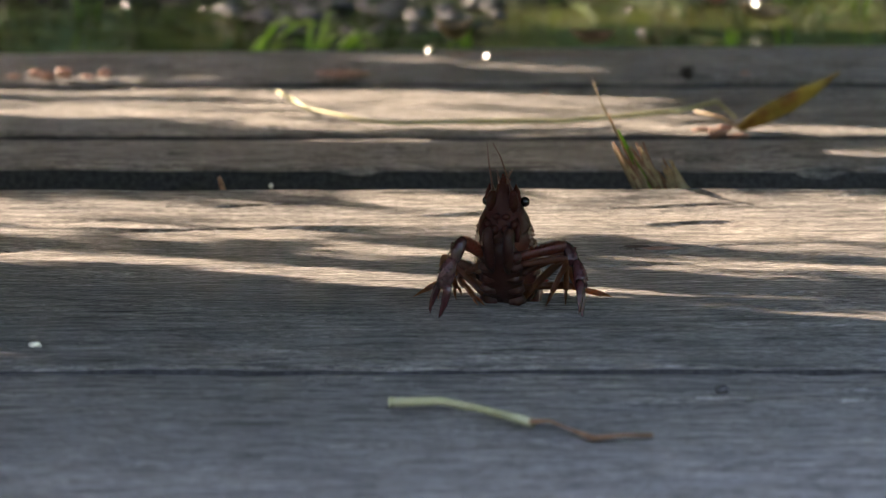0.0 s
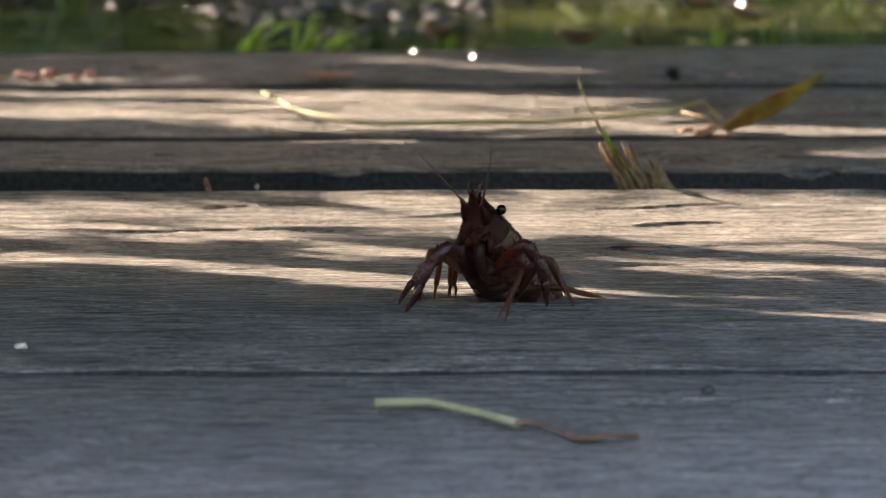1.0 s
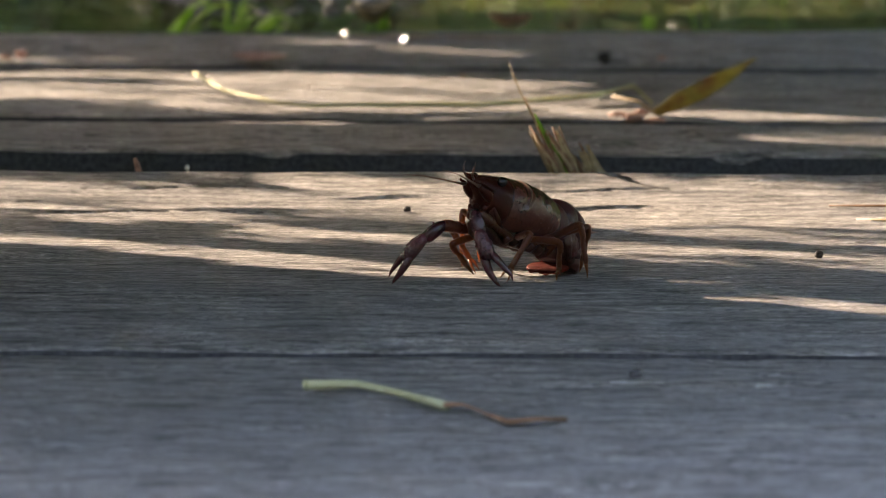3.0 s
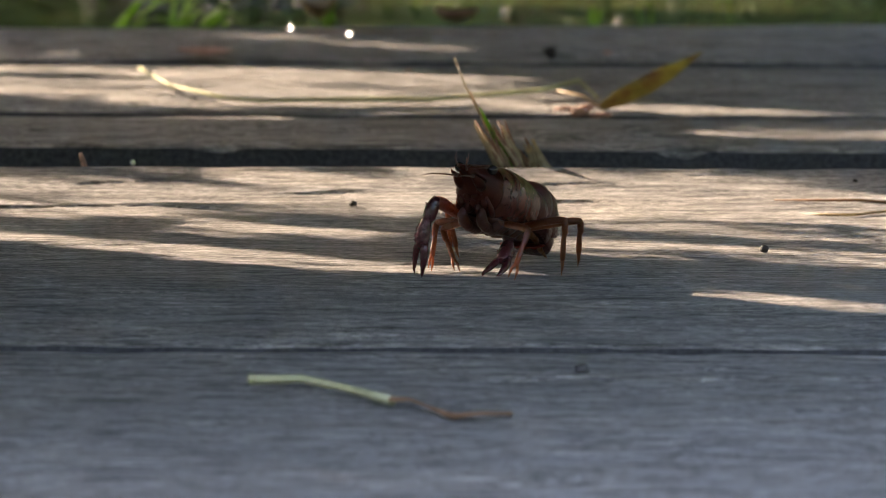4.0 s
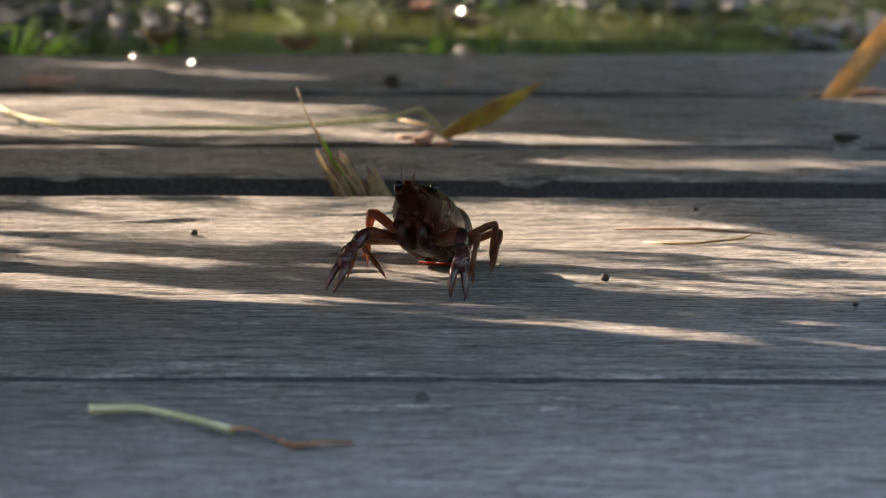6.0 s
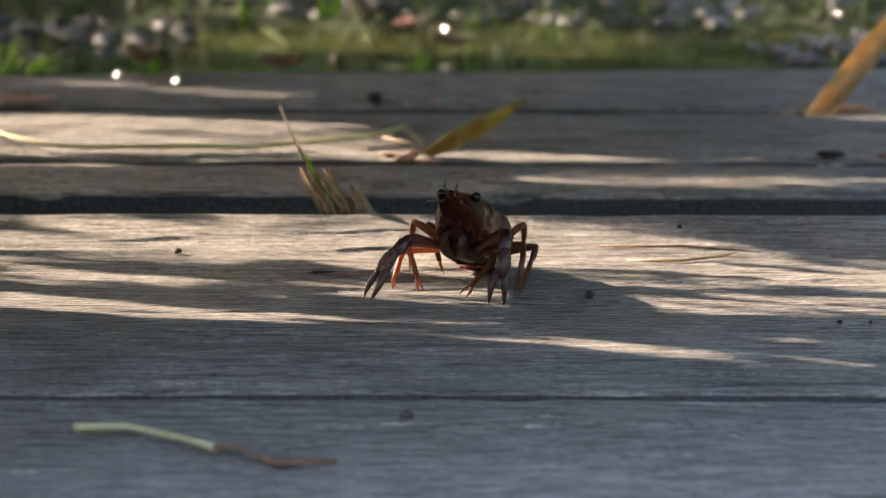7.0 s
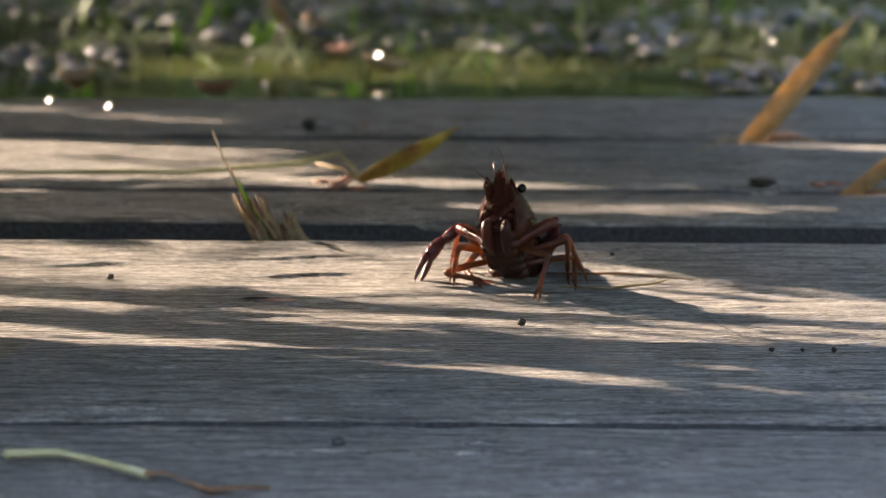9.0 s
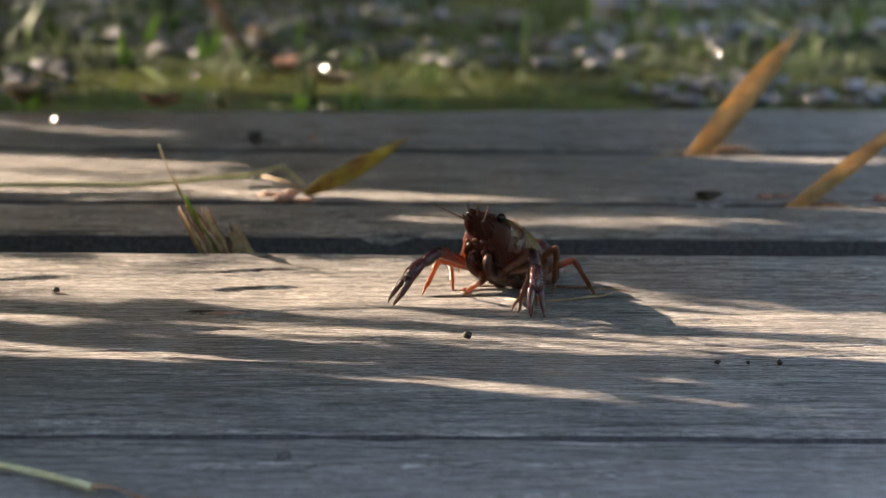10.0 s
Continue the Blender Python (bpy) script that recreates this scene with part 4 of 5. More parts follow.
    telson = part("telson", bm, FAN, root)
    PARTS["telson"] = telson
    for sx in (-1, 1):
        for ang, ln in ((18, 11.5), (38, 11.0)):
            bm = bmesh.new()
            fan_plate(bm, ang * sx, 2.6, 4.6, ln)
            part("uropod", bm, FAN, telson, "reddish tail fan plate")
    # claws and legs, each piece along its own +y
    for side, sx in (("a", 1), ("b", -1)):
        a = ARM_LEN / SC
        bm = bmesh.new()
        tube(bm, [S(0, -1.5, 0), S(0, 1.5, 0), S(0, 5, 0.2), S(0, a * 0.6, 0.4), S(0, a * 0.85, 0.5), S(0, a * 0.97, 0.2), S(0, a + 0.6, 0)], [1.5 * SC, 1.7 * SC, 1.9 * SC, 2.4 * SC, 2.7 * SC, 2.4 * SC, 1.5 * SC], 14, 0.85)
        for k in range(7):
            thorn(bm, (1.5, 5 + 1.6 * k, 1.7), (0.5, 0.5, 0.9), 0.45, 1.2)
            thorn(bm, (-1.6, 6 + 1.5 * k, 1.6), (-0.5, 0.5, 0.9), 0.4, 0.9)
        PARTS["arm", side] = part("cheliped_arm", bm, ARM, root, "orange red arm of the claw")
        claw = part("claw", claw_hand(sx), CLAW, root, "dark purple warty claw")
        PARTS["claw", side] = claw
        c = CLAW_LEN / SC
        bm = bmesh.new()
        tube(bm, [S(0, -1.2, -0.5), S(0, 0.4, 0.4), S(0, c * 0.12, 1.1), S(0, c * 0.22, 1.5), S(0, c * 0.27, 1.6)], [1.6 * SC, 2.1 * SC, 2.45 * SC, 2.3 * SC, 1.7 * SC], 14, 0.95)
        for k in range(14):
            th, y = rng.uniform(0.2, 2.9), rng.uniform(0.5, c * 0.22)
            thorn(bm, (2.5 * math.cos(th), y, 0.8 + 2.4 * math.sin(th)), (math.cos(th), 0.3, math.sin(th)), 0.4, 0.5)
        part("wrist", bm, CLAW, claw)
        bm = bmesh.new()
        gap = 3.4 if side == "a" else 4.8
        tube(bm, [S(1.4 * sx, c * 0.56, bow(0.56)), S(2.5 * sx, c * 0.66, bow(0.66)), S((gap * 0.45 + 1.6) * sx, c * 0.8, bow(0.8)), S((gap + 0.1) * sx, c * 0.92, bow(0.92)), S((gap - 0.3) * sx, c * 0.985, bow(0.99))], [1.3 * SC, 1.35 * SC, 1.05 * SC, 0.55 * SC, 0.1 * SC], 10, 0.9)
        part("movable_finger", bm, CLAW, claw)
        for k in range(4):
            bm = bmesh.new()
            a = LEG_UP[k] / SC
            tube(bm, [S(0, -1, 0), S(0, 2, 0.2), S(0, a * 0.5, 0.5), S(0, a * 0.85, 0.5), S(0, a, 0.1), S(0, a + 0.7, 0)], [1.4 * SC, 1.2 * SC, 1.3 * SC, 1.35 * SC, 1.15 * SC, 0.6 * SC], 10)
            PARTS["upper", side, k] = part("leg", bm, LEG, root)
            b = LEG_LOW[k] / SC
            bm = bmesh.new()
            tube(bm, [S(0, -0.6, 0), S(0, 1.2, 0.2), S(0, b * 0.22, 0.4), S(0, b * 0.3, 0.1), S(0, b * 0.36, 0), S(0, b * 0.62, 0.05), S(0, b * 0.72, 0)], [0.9 * SC, 1.2 * SC, 1.1 * SC, 0.8 * SC, 0.95 * SC, 1.0 * SC, 0.85 * SC], 10)
            if k < 2:
                for px in (-1, 1):
                    tube(bm, [S(0.4 * px, b * 0.7, 0), S(1.2 * px, b * 0.82, 0), S(1.3 * px, b, 0)], [0.6 * SC, 0.55 * SC, 0.1 * SC], 7)
            else:
                tube(bm, [S(0, b * 0.7, 0), S(0, b * 0.85, 0.1), S(0, b, -0.2)], [0.75 * SC, 0.5 * SC, 0.08 * SC], 7)
            PARTS["lower", side, k] = part("lower_leg", bm, LEG, root)
    return root


def bow(u):
    """How far the claw bulges from the straight line between wrist and tip."""
    return 3.0 * math.sin(math.pi * min(1, u * 0.9 + 0.1)) * (1 - 0.25 * u)


def claw_hand(sx):
    """Palm and fixed finger of a claw, bent outwards, with its warts."""
    c = CLAW_LEN / SC
    bm = bmesh.new()
    tube(bm, [S(0, c * 0.23, bow(0.23)), S(0, c * 0.28, bow(0.28)), S(0, c * 0.38, bow(0.38)), S(0, c * 0.5, bow(0.5)), S(0, c * 0.6, bow(0.6)), S(0, c * 0.64, bow(0.64))], [1.7 * SC, 2.2 * SC, 2.7 * SC, 2.9 * SC, 2.5 * SC, 1.2 * SC], 16, 0.82)
    tube(bm, [S(-1.3 * sx, c * 0.56, bow(0.56)), S(-1.8 * sx, c * 0.66, bow(0.66)), S(-1.8 * sx, c * 0.8, bow(0.8)), S(-1.0 * sx, c * 0.95, bow(0.95)), S(-0.4 * sx, c, bow(1.0) - 0.4)], [1.7 * SC, 1.6 * SC, 1.25 * SC, 0.6 * SC, 0.1 * SC], 11, 0.9)
    rng = random.Random(3)
    for k in range(80):
        th, u = rng.uniform(-0.3, 3.4), rng.uniform(0.25, 0.62)
        r = float(np.interp(u, (0.23, 0.3, 0.4, 0.5, 0.6, 0.65), (1.4, 2.2, 2.8, 2.9, 2.5, 2.0)))
        thorn(bm, (r * math.cos(th), c * u, bow(u) + r * 0.82 * math.sin(th)), (math.cos(th), 0.3, math.sin(th)), 0.34, 0.42)
    return bm


def fan_plate(bm, ang, w0, w1, ln):
    """A rounded plate of the tail fan that points to -y, turned by ang degrees."""
    rows = []
    turn = Matrix.Rotation(radians(ang), 3, "Z")
    for u in (0, 0.2, 0.45, 0.7, 0.86, 0.95, 1.0):
        w = (w0 + (w1 - w0) * min(1, u * 1.6)) * math.sqrt(max(0.02, 1 - max(0, (u - 0.6) / 0.4) ** 2))
        y, z = -u * ln, -0.5 * math.sin(u * 2.4)
        rows.append([turn @ S(x, y, z + t) for x, t in ((-w, 0), (-w * 0.5, 0.35), (0, 0.75), (w * 0.5, 0.35), (w, 0), (w * 0.5, -0.25), (0, -0.2), (-w * 0.5, -0.25))])
    loft(bm, rows)


# lengths of the legs' pieces and of the claws' arms, and where the legs join the body
LEG_UP = (0.015, 0.016, 0.018, 0.018)
LEG_LOW = (0.0165, 0.0165, 0.018, 0.018)
LEG_AT = (0, -4, -9.5, -14)
ARM_LEN, CLAW_LEN = 0.016, 0.0245

# seconds, place in millimetres, heading to the left of the viewer, pitch and roll of the body, curl of each tail ring, lift of the tail
BODY_ROWS = [
    (0.0, 17.9, 1547.2, 16.4, 11.6, 67.9, 0.2, 2, -76),
    (0.5, 16.3, 1548.5, 13.9, 21.8, 54.8, 1.6, 6, -70),
    (1.0, 16.6, 1550.4, 13.0, 34.2, 49.9, 3.0, 14, -62),
    (1.5, 25.1, 1568.3, 8.5, 55.8, 37.4, 1.8, 32, -56),
    (2.0, 37.1, 1570.3, 10.5, 64.9, 17.3, 1.6, 29, -32),
    (2.5, 42.3, 1570.2, 15.5, 47.8, 24.3, 0.8, 28, -36),
    (2.7, 40.9, 1571.1, 15.1, 46.1, 24.4, 0.6, 28, -36),
    (3.8, 58.7, 1576.8, 14.7, 32.5, 21.6, 0.5, 31, -42),
    (4.0, 58.6, 1578.9, 15.9, 31.7, 22.1, 1.7, 32, -46),
    (4.5, 68.2, 1590.5, 12.4, 26.5, 24.2, 0.8, 33, -48),
    (5.0, 76.5, 1598.4, 13.8, 19.8, 26.2, 0.1, 34, -50),
    (5.5, 80.9, 1611.9, 13.6, 21.2, 28.5, -0.0, 34, -52),
    (5.7, 83.7, 1613.8, 11.7, 21.2, 27.8, 0.3, 34, -52),
    (6.8, 106.4, 1631.7, 11.6, 20.4, 24.8, -0.7, 34, -52),
    (7.0, 109.7, 1635.1, 11.8, 20.4, 24.9, -1.2, 34, -52),
    (7.5, 118.5, 1643.4, 14.2, 30.4, 24.0, -0.0, 33, -48),
    (8.0, 126.8, 1656.3, 12.6, 24.0, 24.3, 0.2, 33, -48),
    (8.5, 136.7, 1660.9, 14.5, 28.4, 22.8, 0.8, 32, -46),
    (9.0, 148.1, 1673.8, 14.4, 21.9, 50.1, 0.9, 10, -66),
    (9.5, 162.2, 1678.7, 10.2, 32.3, 40.3, 1.8, 20, -60),
    (10.0, 164.1, 1678.5, 9.9, 34.9, 27.3, 0.7, 30, -46),
]
# seconds, for both claws: the tip's place in millimetres and the turn of the elbow
CLAW_ROWS = [
    (0.0, -1.8, 1530.1, 4.1, -12.0, 42.4, 1533.3, 4.2, -54.0),
    (0.5, -4.3, 1530.4, 4.1, -18.0, 38.3, 1528.4, 4.0, -45.0),
    (1.0, -7.9, 1539.4, 4.3, -30.0, 37.0, 1547.3, 4.5, 36.0),
    (1.5, -6.2, 1548.1, 4.5, 3.0, 36.7, 1528.8, 4.0, -24.0),
    (2.0, -3.8, 1569.1, 1.9, 15.0, 33.1, 1529.4, 4.1, -6.0),
    (2.5, -0.2, 1566.7, 2.0, 27.0, 40.2, 1538.0, 4.3, -15.0),
    (2.7, 2.6, 1565.7, 2.1, -57.0, 41.4, 1543.4, 4.4, -15.0),
    (3.8, 32.0, 1568.7, 1.9, 81.0, 55.5, 1567.6, 2.0, 129.0),
    (4.0, 36.8, 1568.0, 2.0, -3.0, 60.5, 1568.8, 1.9, -174.0),
    (4.5, 39.8, 1573.5, 1.6, -9.0, 71.9, 1570.6, 1.8, -24.0),
    (5.0, 47.2, 1584.2, 1.0, -15.0, 83.7, 1578.2, 1.4, -21.0),
    (5.5, 54.9, 1591.8, 0.6, -3.0, 90.5, 1596.4, 0.3, -3.0),
    (5.7, 54.9, 1589.2, 0.7, 9.0, 93.0, 1580.3, 1.3, -27.0),
    (6.8, 75.4, 1612.0, 0.3, 6.0, 113.3, 1606.7, 0.2, -30.0),
    (7.0, 78.2, 1614.5, 0.3, 0.0, 117.3, 1608.3, 0.2, -30.0),
    (7.5, 85.6, 1627.2, 0.6, 0.0, 124.0, 1620.9, 0.4, -21.0),
    (8.0, 94.5, 1633.1, 0.7, 3.0, 135.5, 1623.4, 0.5, -24.0),
    (8.5, 104.2, 1642.8, 0.8, 3.0, 138.9, 1634.3, 0.7, -33.0),
    (9.0, 119.3, 1678.9, 2.5, 60.0, 160.0, 1687.4, 3.2, 42.0),
    (9.5, 125.2, 1663.8, 1.4, 9.0, 178.9, 1664.8, 1.5, -78.0),
    (10.0, 128.8, 1665.2, 1.5, -3.0, 174.8, 1647.4, 0.9, -24.0),
]
# seconds, places of the feet on the deck in millimetres and turn of the knee, right and left side, front to back; None: as the body stands
FOOT_ROWS = [
    (0.0,
     ((12.0, 1547.2, 144.0), (5.1, 1571.0, None), (-9.5, 1574.1, 51.0), None),
     ((32.2, 1547.2, None), (38.3, 1549.2, 6.0), (56.0, 1572.2, 30.0), None)),
    (0.5,
     ((4.9, 1566.2, -24.0), None, (-8.9, 1575.8, 60.0), None),
     (None, (44.0, 1575.5, 33.0), (56.0, 1570.4, 21.0), None)),
    (1.0,
     ((7.1, 1572.7, 6.0), None, None, None),
     (None, (45.1, 1546.1, -18.0), (56.6, 1571.1, 27.0), None)),
    (1.5,
     ((5.1, 1571.8, 72.0), (17.5, 1571.8, 81.0), None, None),
     (None, (45.0, 1545.7, -36.0), (56.7, 1570.5, 21.0), None)),
    (2.0,
     ((13.3, 1572.6, 57.0), (19.7, 1569.5, 66.0), (26.7, 1576.0, None), (37.8, 1582.5, None)),
     ((41.2, 1564.8, -75.0), (45.4, 1545.7, -27.0), (60.1, 1576.5, 39.0), None)),
    (2.5,
     ((25.9, 1568.9, 90.0), (33.2, 1575.5, -51.0), None, None),
     ((44.7, 1569.5, 60.0), (57.8, 1570.0, -15.0), (67.6, 1576.7, 36.0), None)),
    (2.7,
     ((33.1, 1574.4, -45.0), (37.7, 1587.4, None), None, None),
     (None, (61.5, 1569.1, 51.0), (68.7, 1582.0, 33.0), None)),
    (3.8,
     ((49.8, 1593.0, -75.0), (40.4, 1581.7, -39.0), (47.1, 1580.0, None), None),
     ((61.6, 1570.9, -57.0), (72.1, 1571.3, 6.0), (79.4, 1574.7, 15.0), (88.0, 1587.8, 33.0))),
    (4.0,
     ((49.0, 1582.4, 57.0), (40.3, 1585.3, 51.0), (50.2, 1605.7, None), None),
     (None, (78.6, 1606.3, 45.0), None, (88.2, 1593.3, 30.0))),
    (4.5,
     ((57.1, 1612.0, -54.0), (50.6, 1595.9, None), (59.2, 1616.5, -21.0), None),
     ((82.5, 1592.8, 54.0), None, (98.9, 1635.8, 42.0), (97.9, 1590.3, -54.0))),
    (5.0,
     ((62.9, 1599.2, -33.0), (60.6, 1614.8, -42.0), (71.7, 1611.6, 6.0), None),
     (None, None, (102.7, 1650.3, 33.0), (97.7, 1587.8, -39.0))),
    (5.5,
     ((63.1, 1611.0, 75.0), (73.4, 1623.3, -18.0), None, None),
     (None, (94.9, 1603.0, None), (105.8, 1627.8, 66.0), (110.4, 1625.7, 27.0))),
    (5.7,
     ((74.4, 1611.6, 99.0), (61.7, 1611.3, 66.0), (69.7, 1629.5, 12.0), None),
     (None, None, (109.5, 1626.0, 33.0), (109.6, 1617.0, -54.0))),
    (6.8,
     ((95.7, 1633.4, -33.0), (83.4, 1632.3, 69.0), (87.7, 1637.8, None), None),
     (None, None, (131.3, 1659.3, 21.0), (127.4, 1626.1, -51.0))),
    (7.0,
     ((95.8, 1626.8, 27.0), (86.3, 1633.5, 69.0), (104.8, 1653.5, -9.0), None),
     ((108.8, 1620.2, None), None, (130.5, 1647.8, -9.0), (128.3, 1624.9, -42.0))),
    (7.5,
     ((103.6, 1637.4, -3.0), (99.9, 1641.9, 42.0), (106.9, 1660.5, None), None),
     ((128.8, 1628.6, -21.0), None, None, (135.3, 1649.3, 12.0))),
    (8.0,
     ((114.5, 1650.4, 24.0), (105.4, 1657.3, 6.0), None, None),
     ((127.0, 1638.2, -39.0), (148.7, 1673.4, 12.0), (154.6, 1692.5, 39.0), (151.0, 1651.1, -57.0))),
    (8.5,
     ((118.6, 1650.9, 102.0), (124.6, 1665.9, -9.0), (128.0, 1678.3, 9.0), None),
     (None, (152.6, 1649.3, -90.0), None, (159.4, 1670.2, 36.0))),
    (9.0,
     ((140.9, 1671.8, 138.0), (131.5, 1676.2, -36.0), (146.5, 1678.4, None), None),
     (None, (171.5, 1678.9, None), (173.0, 1667.6, -69.0), (178.4, 1679.0, 3.0))),
    (9.5,
     ((148.3, 1678.1, 78.0), (139.6, 1677.9, 51.0), (151.9, 1685.7, None), None),
     ((168.4, 1669.0, None), None, (199.3, 1696.2, 30.0), None)),
    (10.0,
     ((153.3, 1680.6, -81.0), (151.0, 1683.2, 69.0), (139.9, 1678.5, 54.0), None),
     (None, None, (184.8, 1678.2, 12.0), (199.7, 1676.6, -48.0))),
]
# seconds, each feeler's turn outwards and upwards from the body's line in degrees
FEELER_ROWS = [
    (0.0, -3, -20, 8, -18),
    (0.5, 13, 3, -17, 6),
    (1.0, 21, 3, -23, 18),
    (1.5, 9, 4, -29, 40),
    (2.0, 27, 16, -43, 18),
    (2.5, -3, -2, -18, 3),
    (2.7, 16, -8, -8, 2),
    (3.8, 1, -12, -16, -12),
    (4.0, -1, -13, -16, -12),
    (4.5, 9, -14, -16, -12),
    (5.0, 10, -26, -16, -12),
    (5.5, 2, -10, -16, -12),
    (5.7, -12, -22, -16, -12),
    (6.8, -6, -16, -16, -12),
    (7.0, -1, -17, -16, -12),
    (7.5, -9, -12, -16, -12),
    (8.0, -3, -14, -16, -12),
    (8.5, -8, -11, -16, -12),
    (9.0, 3, -27, -4, -9),
    (9.5, -12, -13, -18, 2),
    (10.0, 8, -6, -30, 4),
]


def body_pose(x, y, z, yaw, pitch, roll):
    a, p = radians(yaw), radians(pitch)
    ahead = Vector((-math.sin(a), -math.cos(a), 0))
    up = Vector((0, 0, 1))
    f, u = ahead * math.cos(p) + up * math.sin(p), up * math.cos(p) - ahead * math.sin(p)
    r = f.cross(u)
    m = Matrix((r, f, u)).transposed().to_4x4() @ Matrix.Rotation(radians(roll), 4, "Y")
    m.translation = Vector((x, y, z)) / 1000
    return m


def turned(hip, foot, pole):
    """The turn of a knee whose limb bends towards pole, in degrees round the line from hip to foot; 0 is up."""
    w = (foot - hip).normalized()
    ref = (Vector((0, 0, 1)) - w * w.z).normalized()
    return math.degrees(math.atan2(pole.dot(w.cross(ref)), pole.dot(ref)))


def reach(hip, foot, a, b, turn):
    """The knee and the foot of a limb of two pieces."""
    d = foot - hip
    far = min(max(d.length, abs(a - b) + 0.0005), a + b - 0.0003)
    w = d.normalized()
    k = (a * a - b * b + far * far) / (2 * far)
    ref = (Vector((0, 0, 1)) - w * w.z).normalized()
    side = ref * math.cos(radians(turn)) + w.cross(ref) * math.sin(radians(turn))
    return hip + w * k + side * math.sqrt(max(0, a * a - k * k)), hip + w * far


def along(at, to, up):
    """A pose at a point whose y axis runs to another."""
    y = (to - at).normalized()
    x = y.cross(up).normalized()
    m = Matrix((x, y, x.cross(y))).transposed().to_4x4()
    m.translation = at
    return m


def glide(rows, t):
    """Smooth values at t from rows that begin with their seconds."""
    at = [r[0] for r in rows]
    i = min(max(0, int(np.searchsorted(at, t, "right")) - 1), len(rows) - 2)
    v = [np.array(r[1:], float) for r in rows]

    def slope(k):
        if k == 0 or k == len(rows) - 1:
            return v[k] * 0
        return (v[k + 1] - v[k - 1]) / (at[k + 1] - at[k - 1])

    h = at[i + 1] - at[i]
    u = (t - at[i]) / h
    return (2 * u**3 - 3 * u * u + 1) * v[i] + (u**3 - 2 * u * u + u) * h * slope(i) + (3 * u * u - 2 * u**3) * v[i + 1] + (u**3 - u * u) * h * slope(i + 1)


def step(rows, t):
    """A foot's x, y, lift and knee turn at t: it rests, then swings over to its next place."""
    at = [r[0] for r in rows]
    i = min(max(0, int(np.searchsorted(at, t, "right")) - 1), len(rows) - 2)
    (t0, x0, y0, a0), (t1, x1, y1, a1) = rows[i], rows[i + 1]
    u = (t - t0) / (t1 - t0)
    k = u * u * (3 - 2 * u)
    far = math.hypot(x1 - x0, y1 - y0)
    return x0 + (x1 - x0) * k, y0 + (y1 - y0) * k, min(3.0, far * 0.25) * math.sin(math.pi * k), a0 + ((a1 - a0 + 180) % 360 - 180) * k


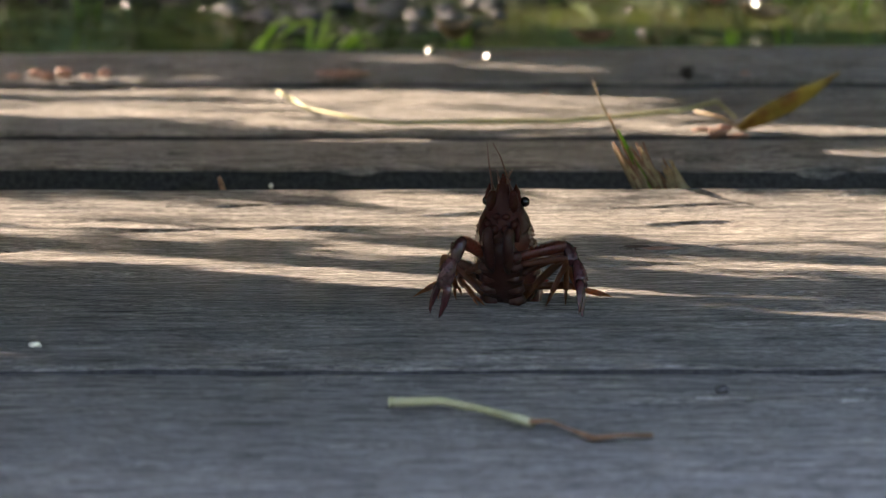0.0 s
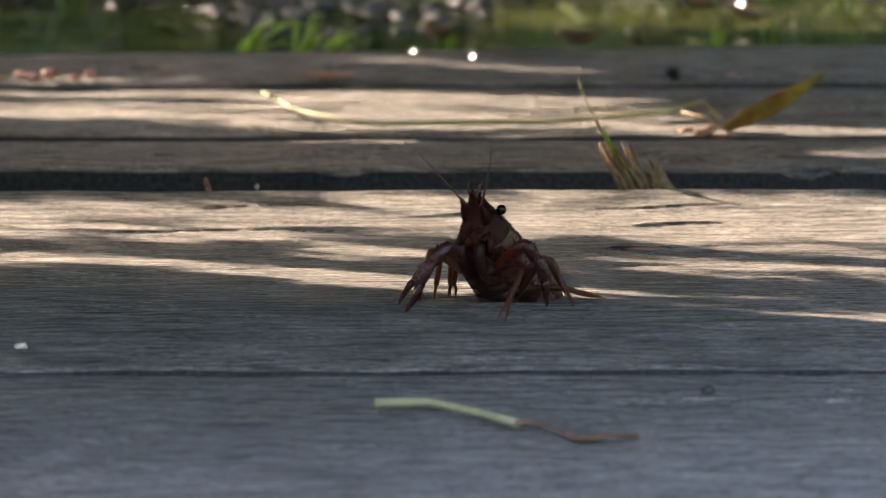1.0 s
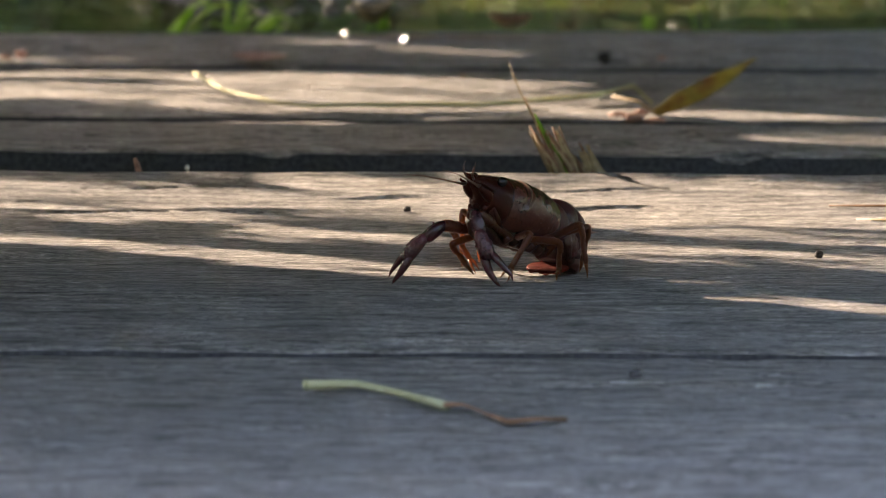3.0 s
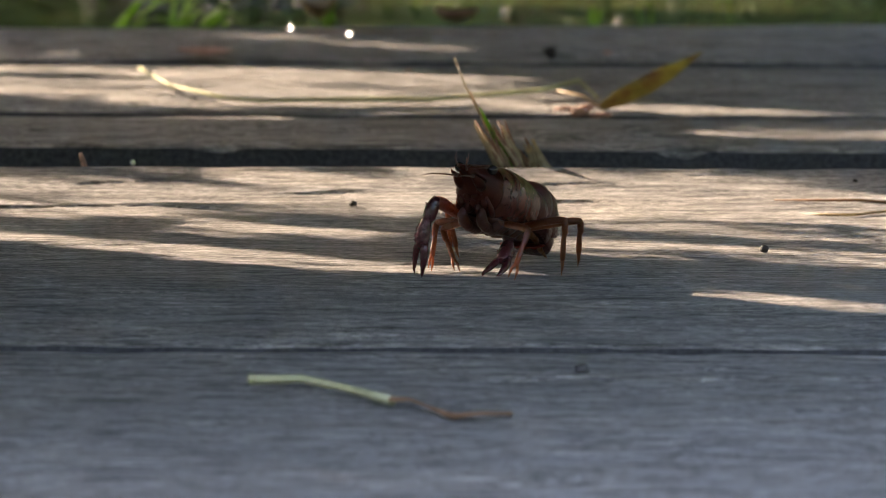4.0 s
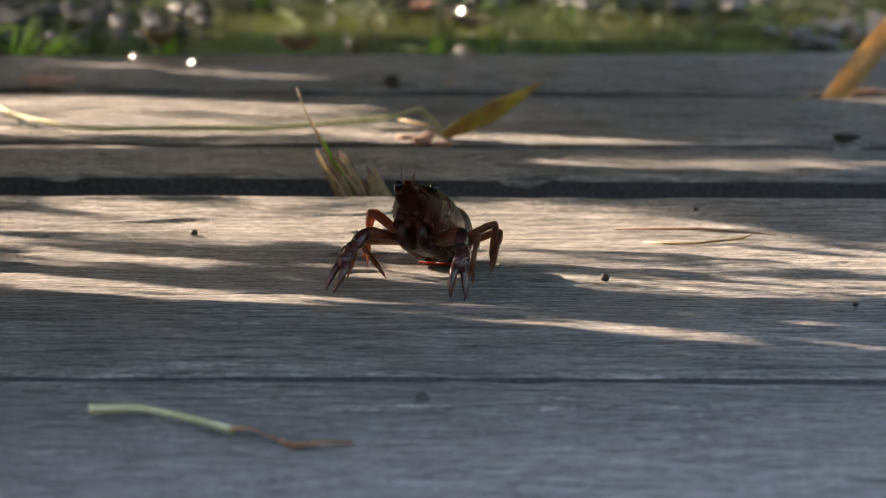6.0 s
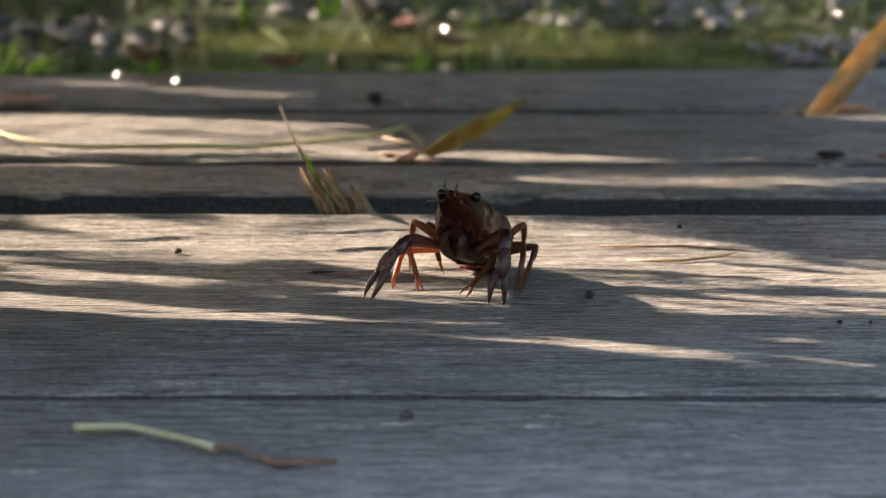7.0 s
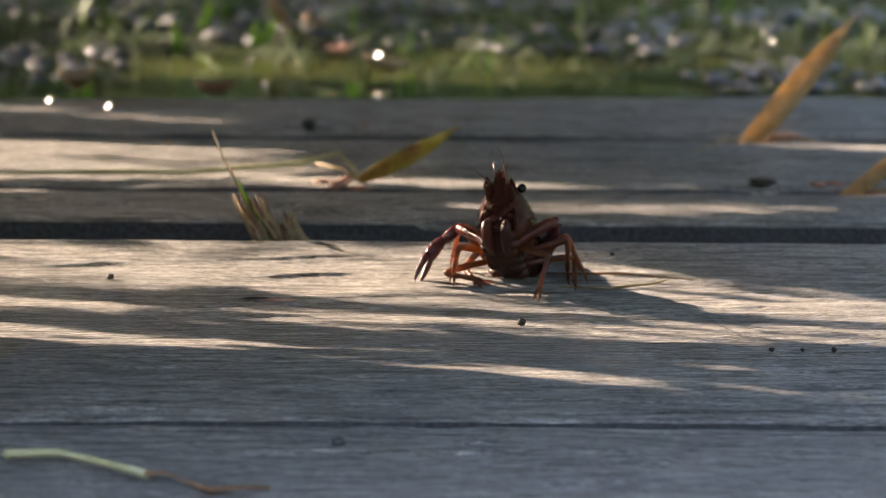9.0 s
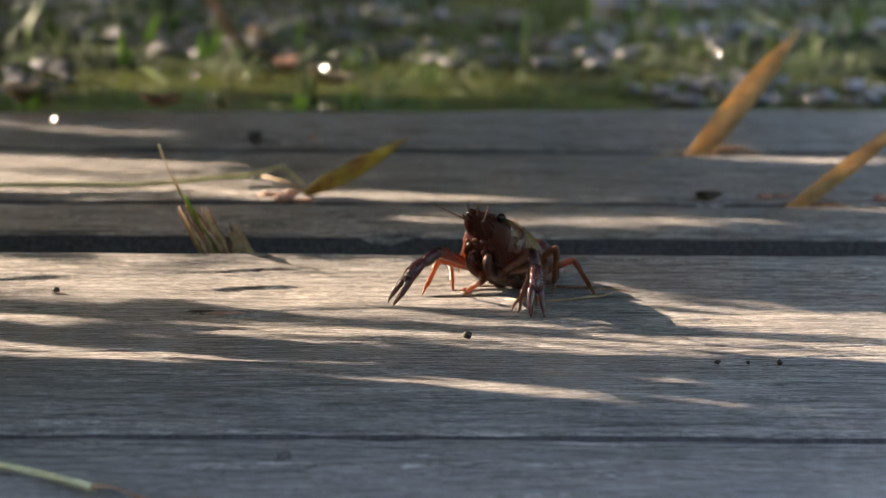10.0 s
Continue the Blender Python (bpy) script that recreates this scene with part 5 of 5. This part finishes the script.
def motions():
    up = Vector((0, 0, 1))
    rows, feet = {}, {}

    def key(ob, t, m):
        rows.setdefault(ob, []).append((t, m))

    def hip_of(m, sx, k):
        return m @ S(6.5 * sx, LEG_AT[k], 1.6 + 0.4 * k)

    # each foot's places; where none is given it stands beside the body
    for (t, x, y, z, yaw, pitch, roll, _, _), (_, *sides) in zip(BODY_ROWS, FOOT_ROWS):
        m = body_pose(x, y, z, yaw, pitch, roll)
        ahead = Vector((-math.sin(radians(yaw)), -math.cos(radians(yaw)), 0))
        for side, sx, given in (("a", 1, sides[0]), ("b", -1, sides[1])):
            out = ahead.cross(up) * sx
            for k in range(4):
                want = Vector((x, y, 0)) + ahead * (15, 5, -7, -17)[k] + out * (17, 20.5, 23, 23.5)[k]
                fx, fy, turn = given[k] or (want.x, want.y, None)
                foot = Vector((fx, fy, 0)) / 1000
                foot.z = deck_top(foot.y)
                if turn is None:
                    turn = turned(hip_of(m, sx, k), foot, up + out * 0.9)
                feet.setdefault((side, k), []).append((t, fx, fy, turn))
    for n in range(101):
        t = n / 10
        x, y, z, yaw, pitch, roll, curl, lift = glide(BODY_ROWS, t)
        m = body_pose(x, y, z, yaw, pitch, roll)
        inv = m.inverted()
        key(CRAYFISH, t, m)
        ahead = Vector((-math.sin(radians(yaw)), -math.cos(radians(yaw)), 0))
        # tail
        at, ang = S(0, -18.8, 9.0), lift
        for k in range(6):
            ob, ln = PARTS["ring", k]
            q = Matrix.Translation(at) @ Matrix.Rotation(radians(ang), 4, "X")
            key(ob, t, q)
            at = q @ S(0, -ln + 0.7, 0)
            ang += curl
        key(PARTS["telson"], t, Matrix.Translation(at) @ Matrix.Rotation(radians(ang + 0.4 * curl), 4, "X"))
        for sx, (az, el) in zip((1, -1), np.reshape(glide(FEELER_ROWS, t), (2, 2))):
            way = Vector((math.sin(radians(az)) * math.cos(radians(el)), math.cos(radians(az)) * math.cos(radians(el)), math.sin(radians(el))))
            key(PARTS["feeler", sx], t, along(S(3.2 * sx, 22.2, 13.3), S(3.2 * sx, 22.2, 13.3) + way, up))
        claws = glide(CLAW_ROWS, t)
        for side, sx, (cx, cy, cz, bend) in (("a", 1, claws[:4]), ("b", -1, claws[4:])):
            # side a is the animal's right
            out = ahead.cross(up) * sx
            hip, foot = m @ S(5.8 * sx, 4, 0.8), Vector((cx, cy, cz)) / 1000
            foot.z = max(foot.z, deck_top(foot.y) + 0.0005)
            knee, foot = reach(hip, foot, ARM_LEN, CLAW_LEN, bend)
            bulge = (knee - hip).normalized() + up * 0.4
            key(PARTS["arm", side], t, inv @ along(hip, knee, up - ahead * 0.2))
            key(PARTS["claw", side], t, inv @ along(knee, foot, bulge))
            for k in range(4):
                fx, fy, rise, turn = step(feet[side, k], t)
                foot = Vector((fx, fy, rise)) / 1000
                foot.z += deck_top(foot.y) + 0.0004
                hip = hip_of(m, sx, k)
                knee, foot = reach(hip, foot, LEG_UP[k], LEG_LOW[k], turn)
                key(PARTS["upper", side, k], t, inv @ along(hip, knee, up + ahead * 0.1 - out * 0.3))
                key(PARTS["lower", side, k], t, inv @ along(knee, foot, (knee - hip).normalized() + up * 0.2))
    for ob, r in rows.items():
        walk(ob, r)


ground()
deck()
CRAYFISH = crayfish()
green_stalk()
tuft()
yellow_leaf()
reed_leaf("reed_leaf", "broad tan dead reed leaf leaning out of the gap between planks", (0.2735, 1.982, 0.0), (0.043, 0.02, 0.048), 0.0100, 0.0)
reed_leaf("reed_leaf", "narrow tan dead reed leaf leaning out of the gap between planks", (0.2925, 1.858, 0.0), (0.05, 0.015, 0.036), 0.0062, 0.001)
litter()
bank_plants()
shrub()
sky_blockers()
motions()
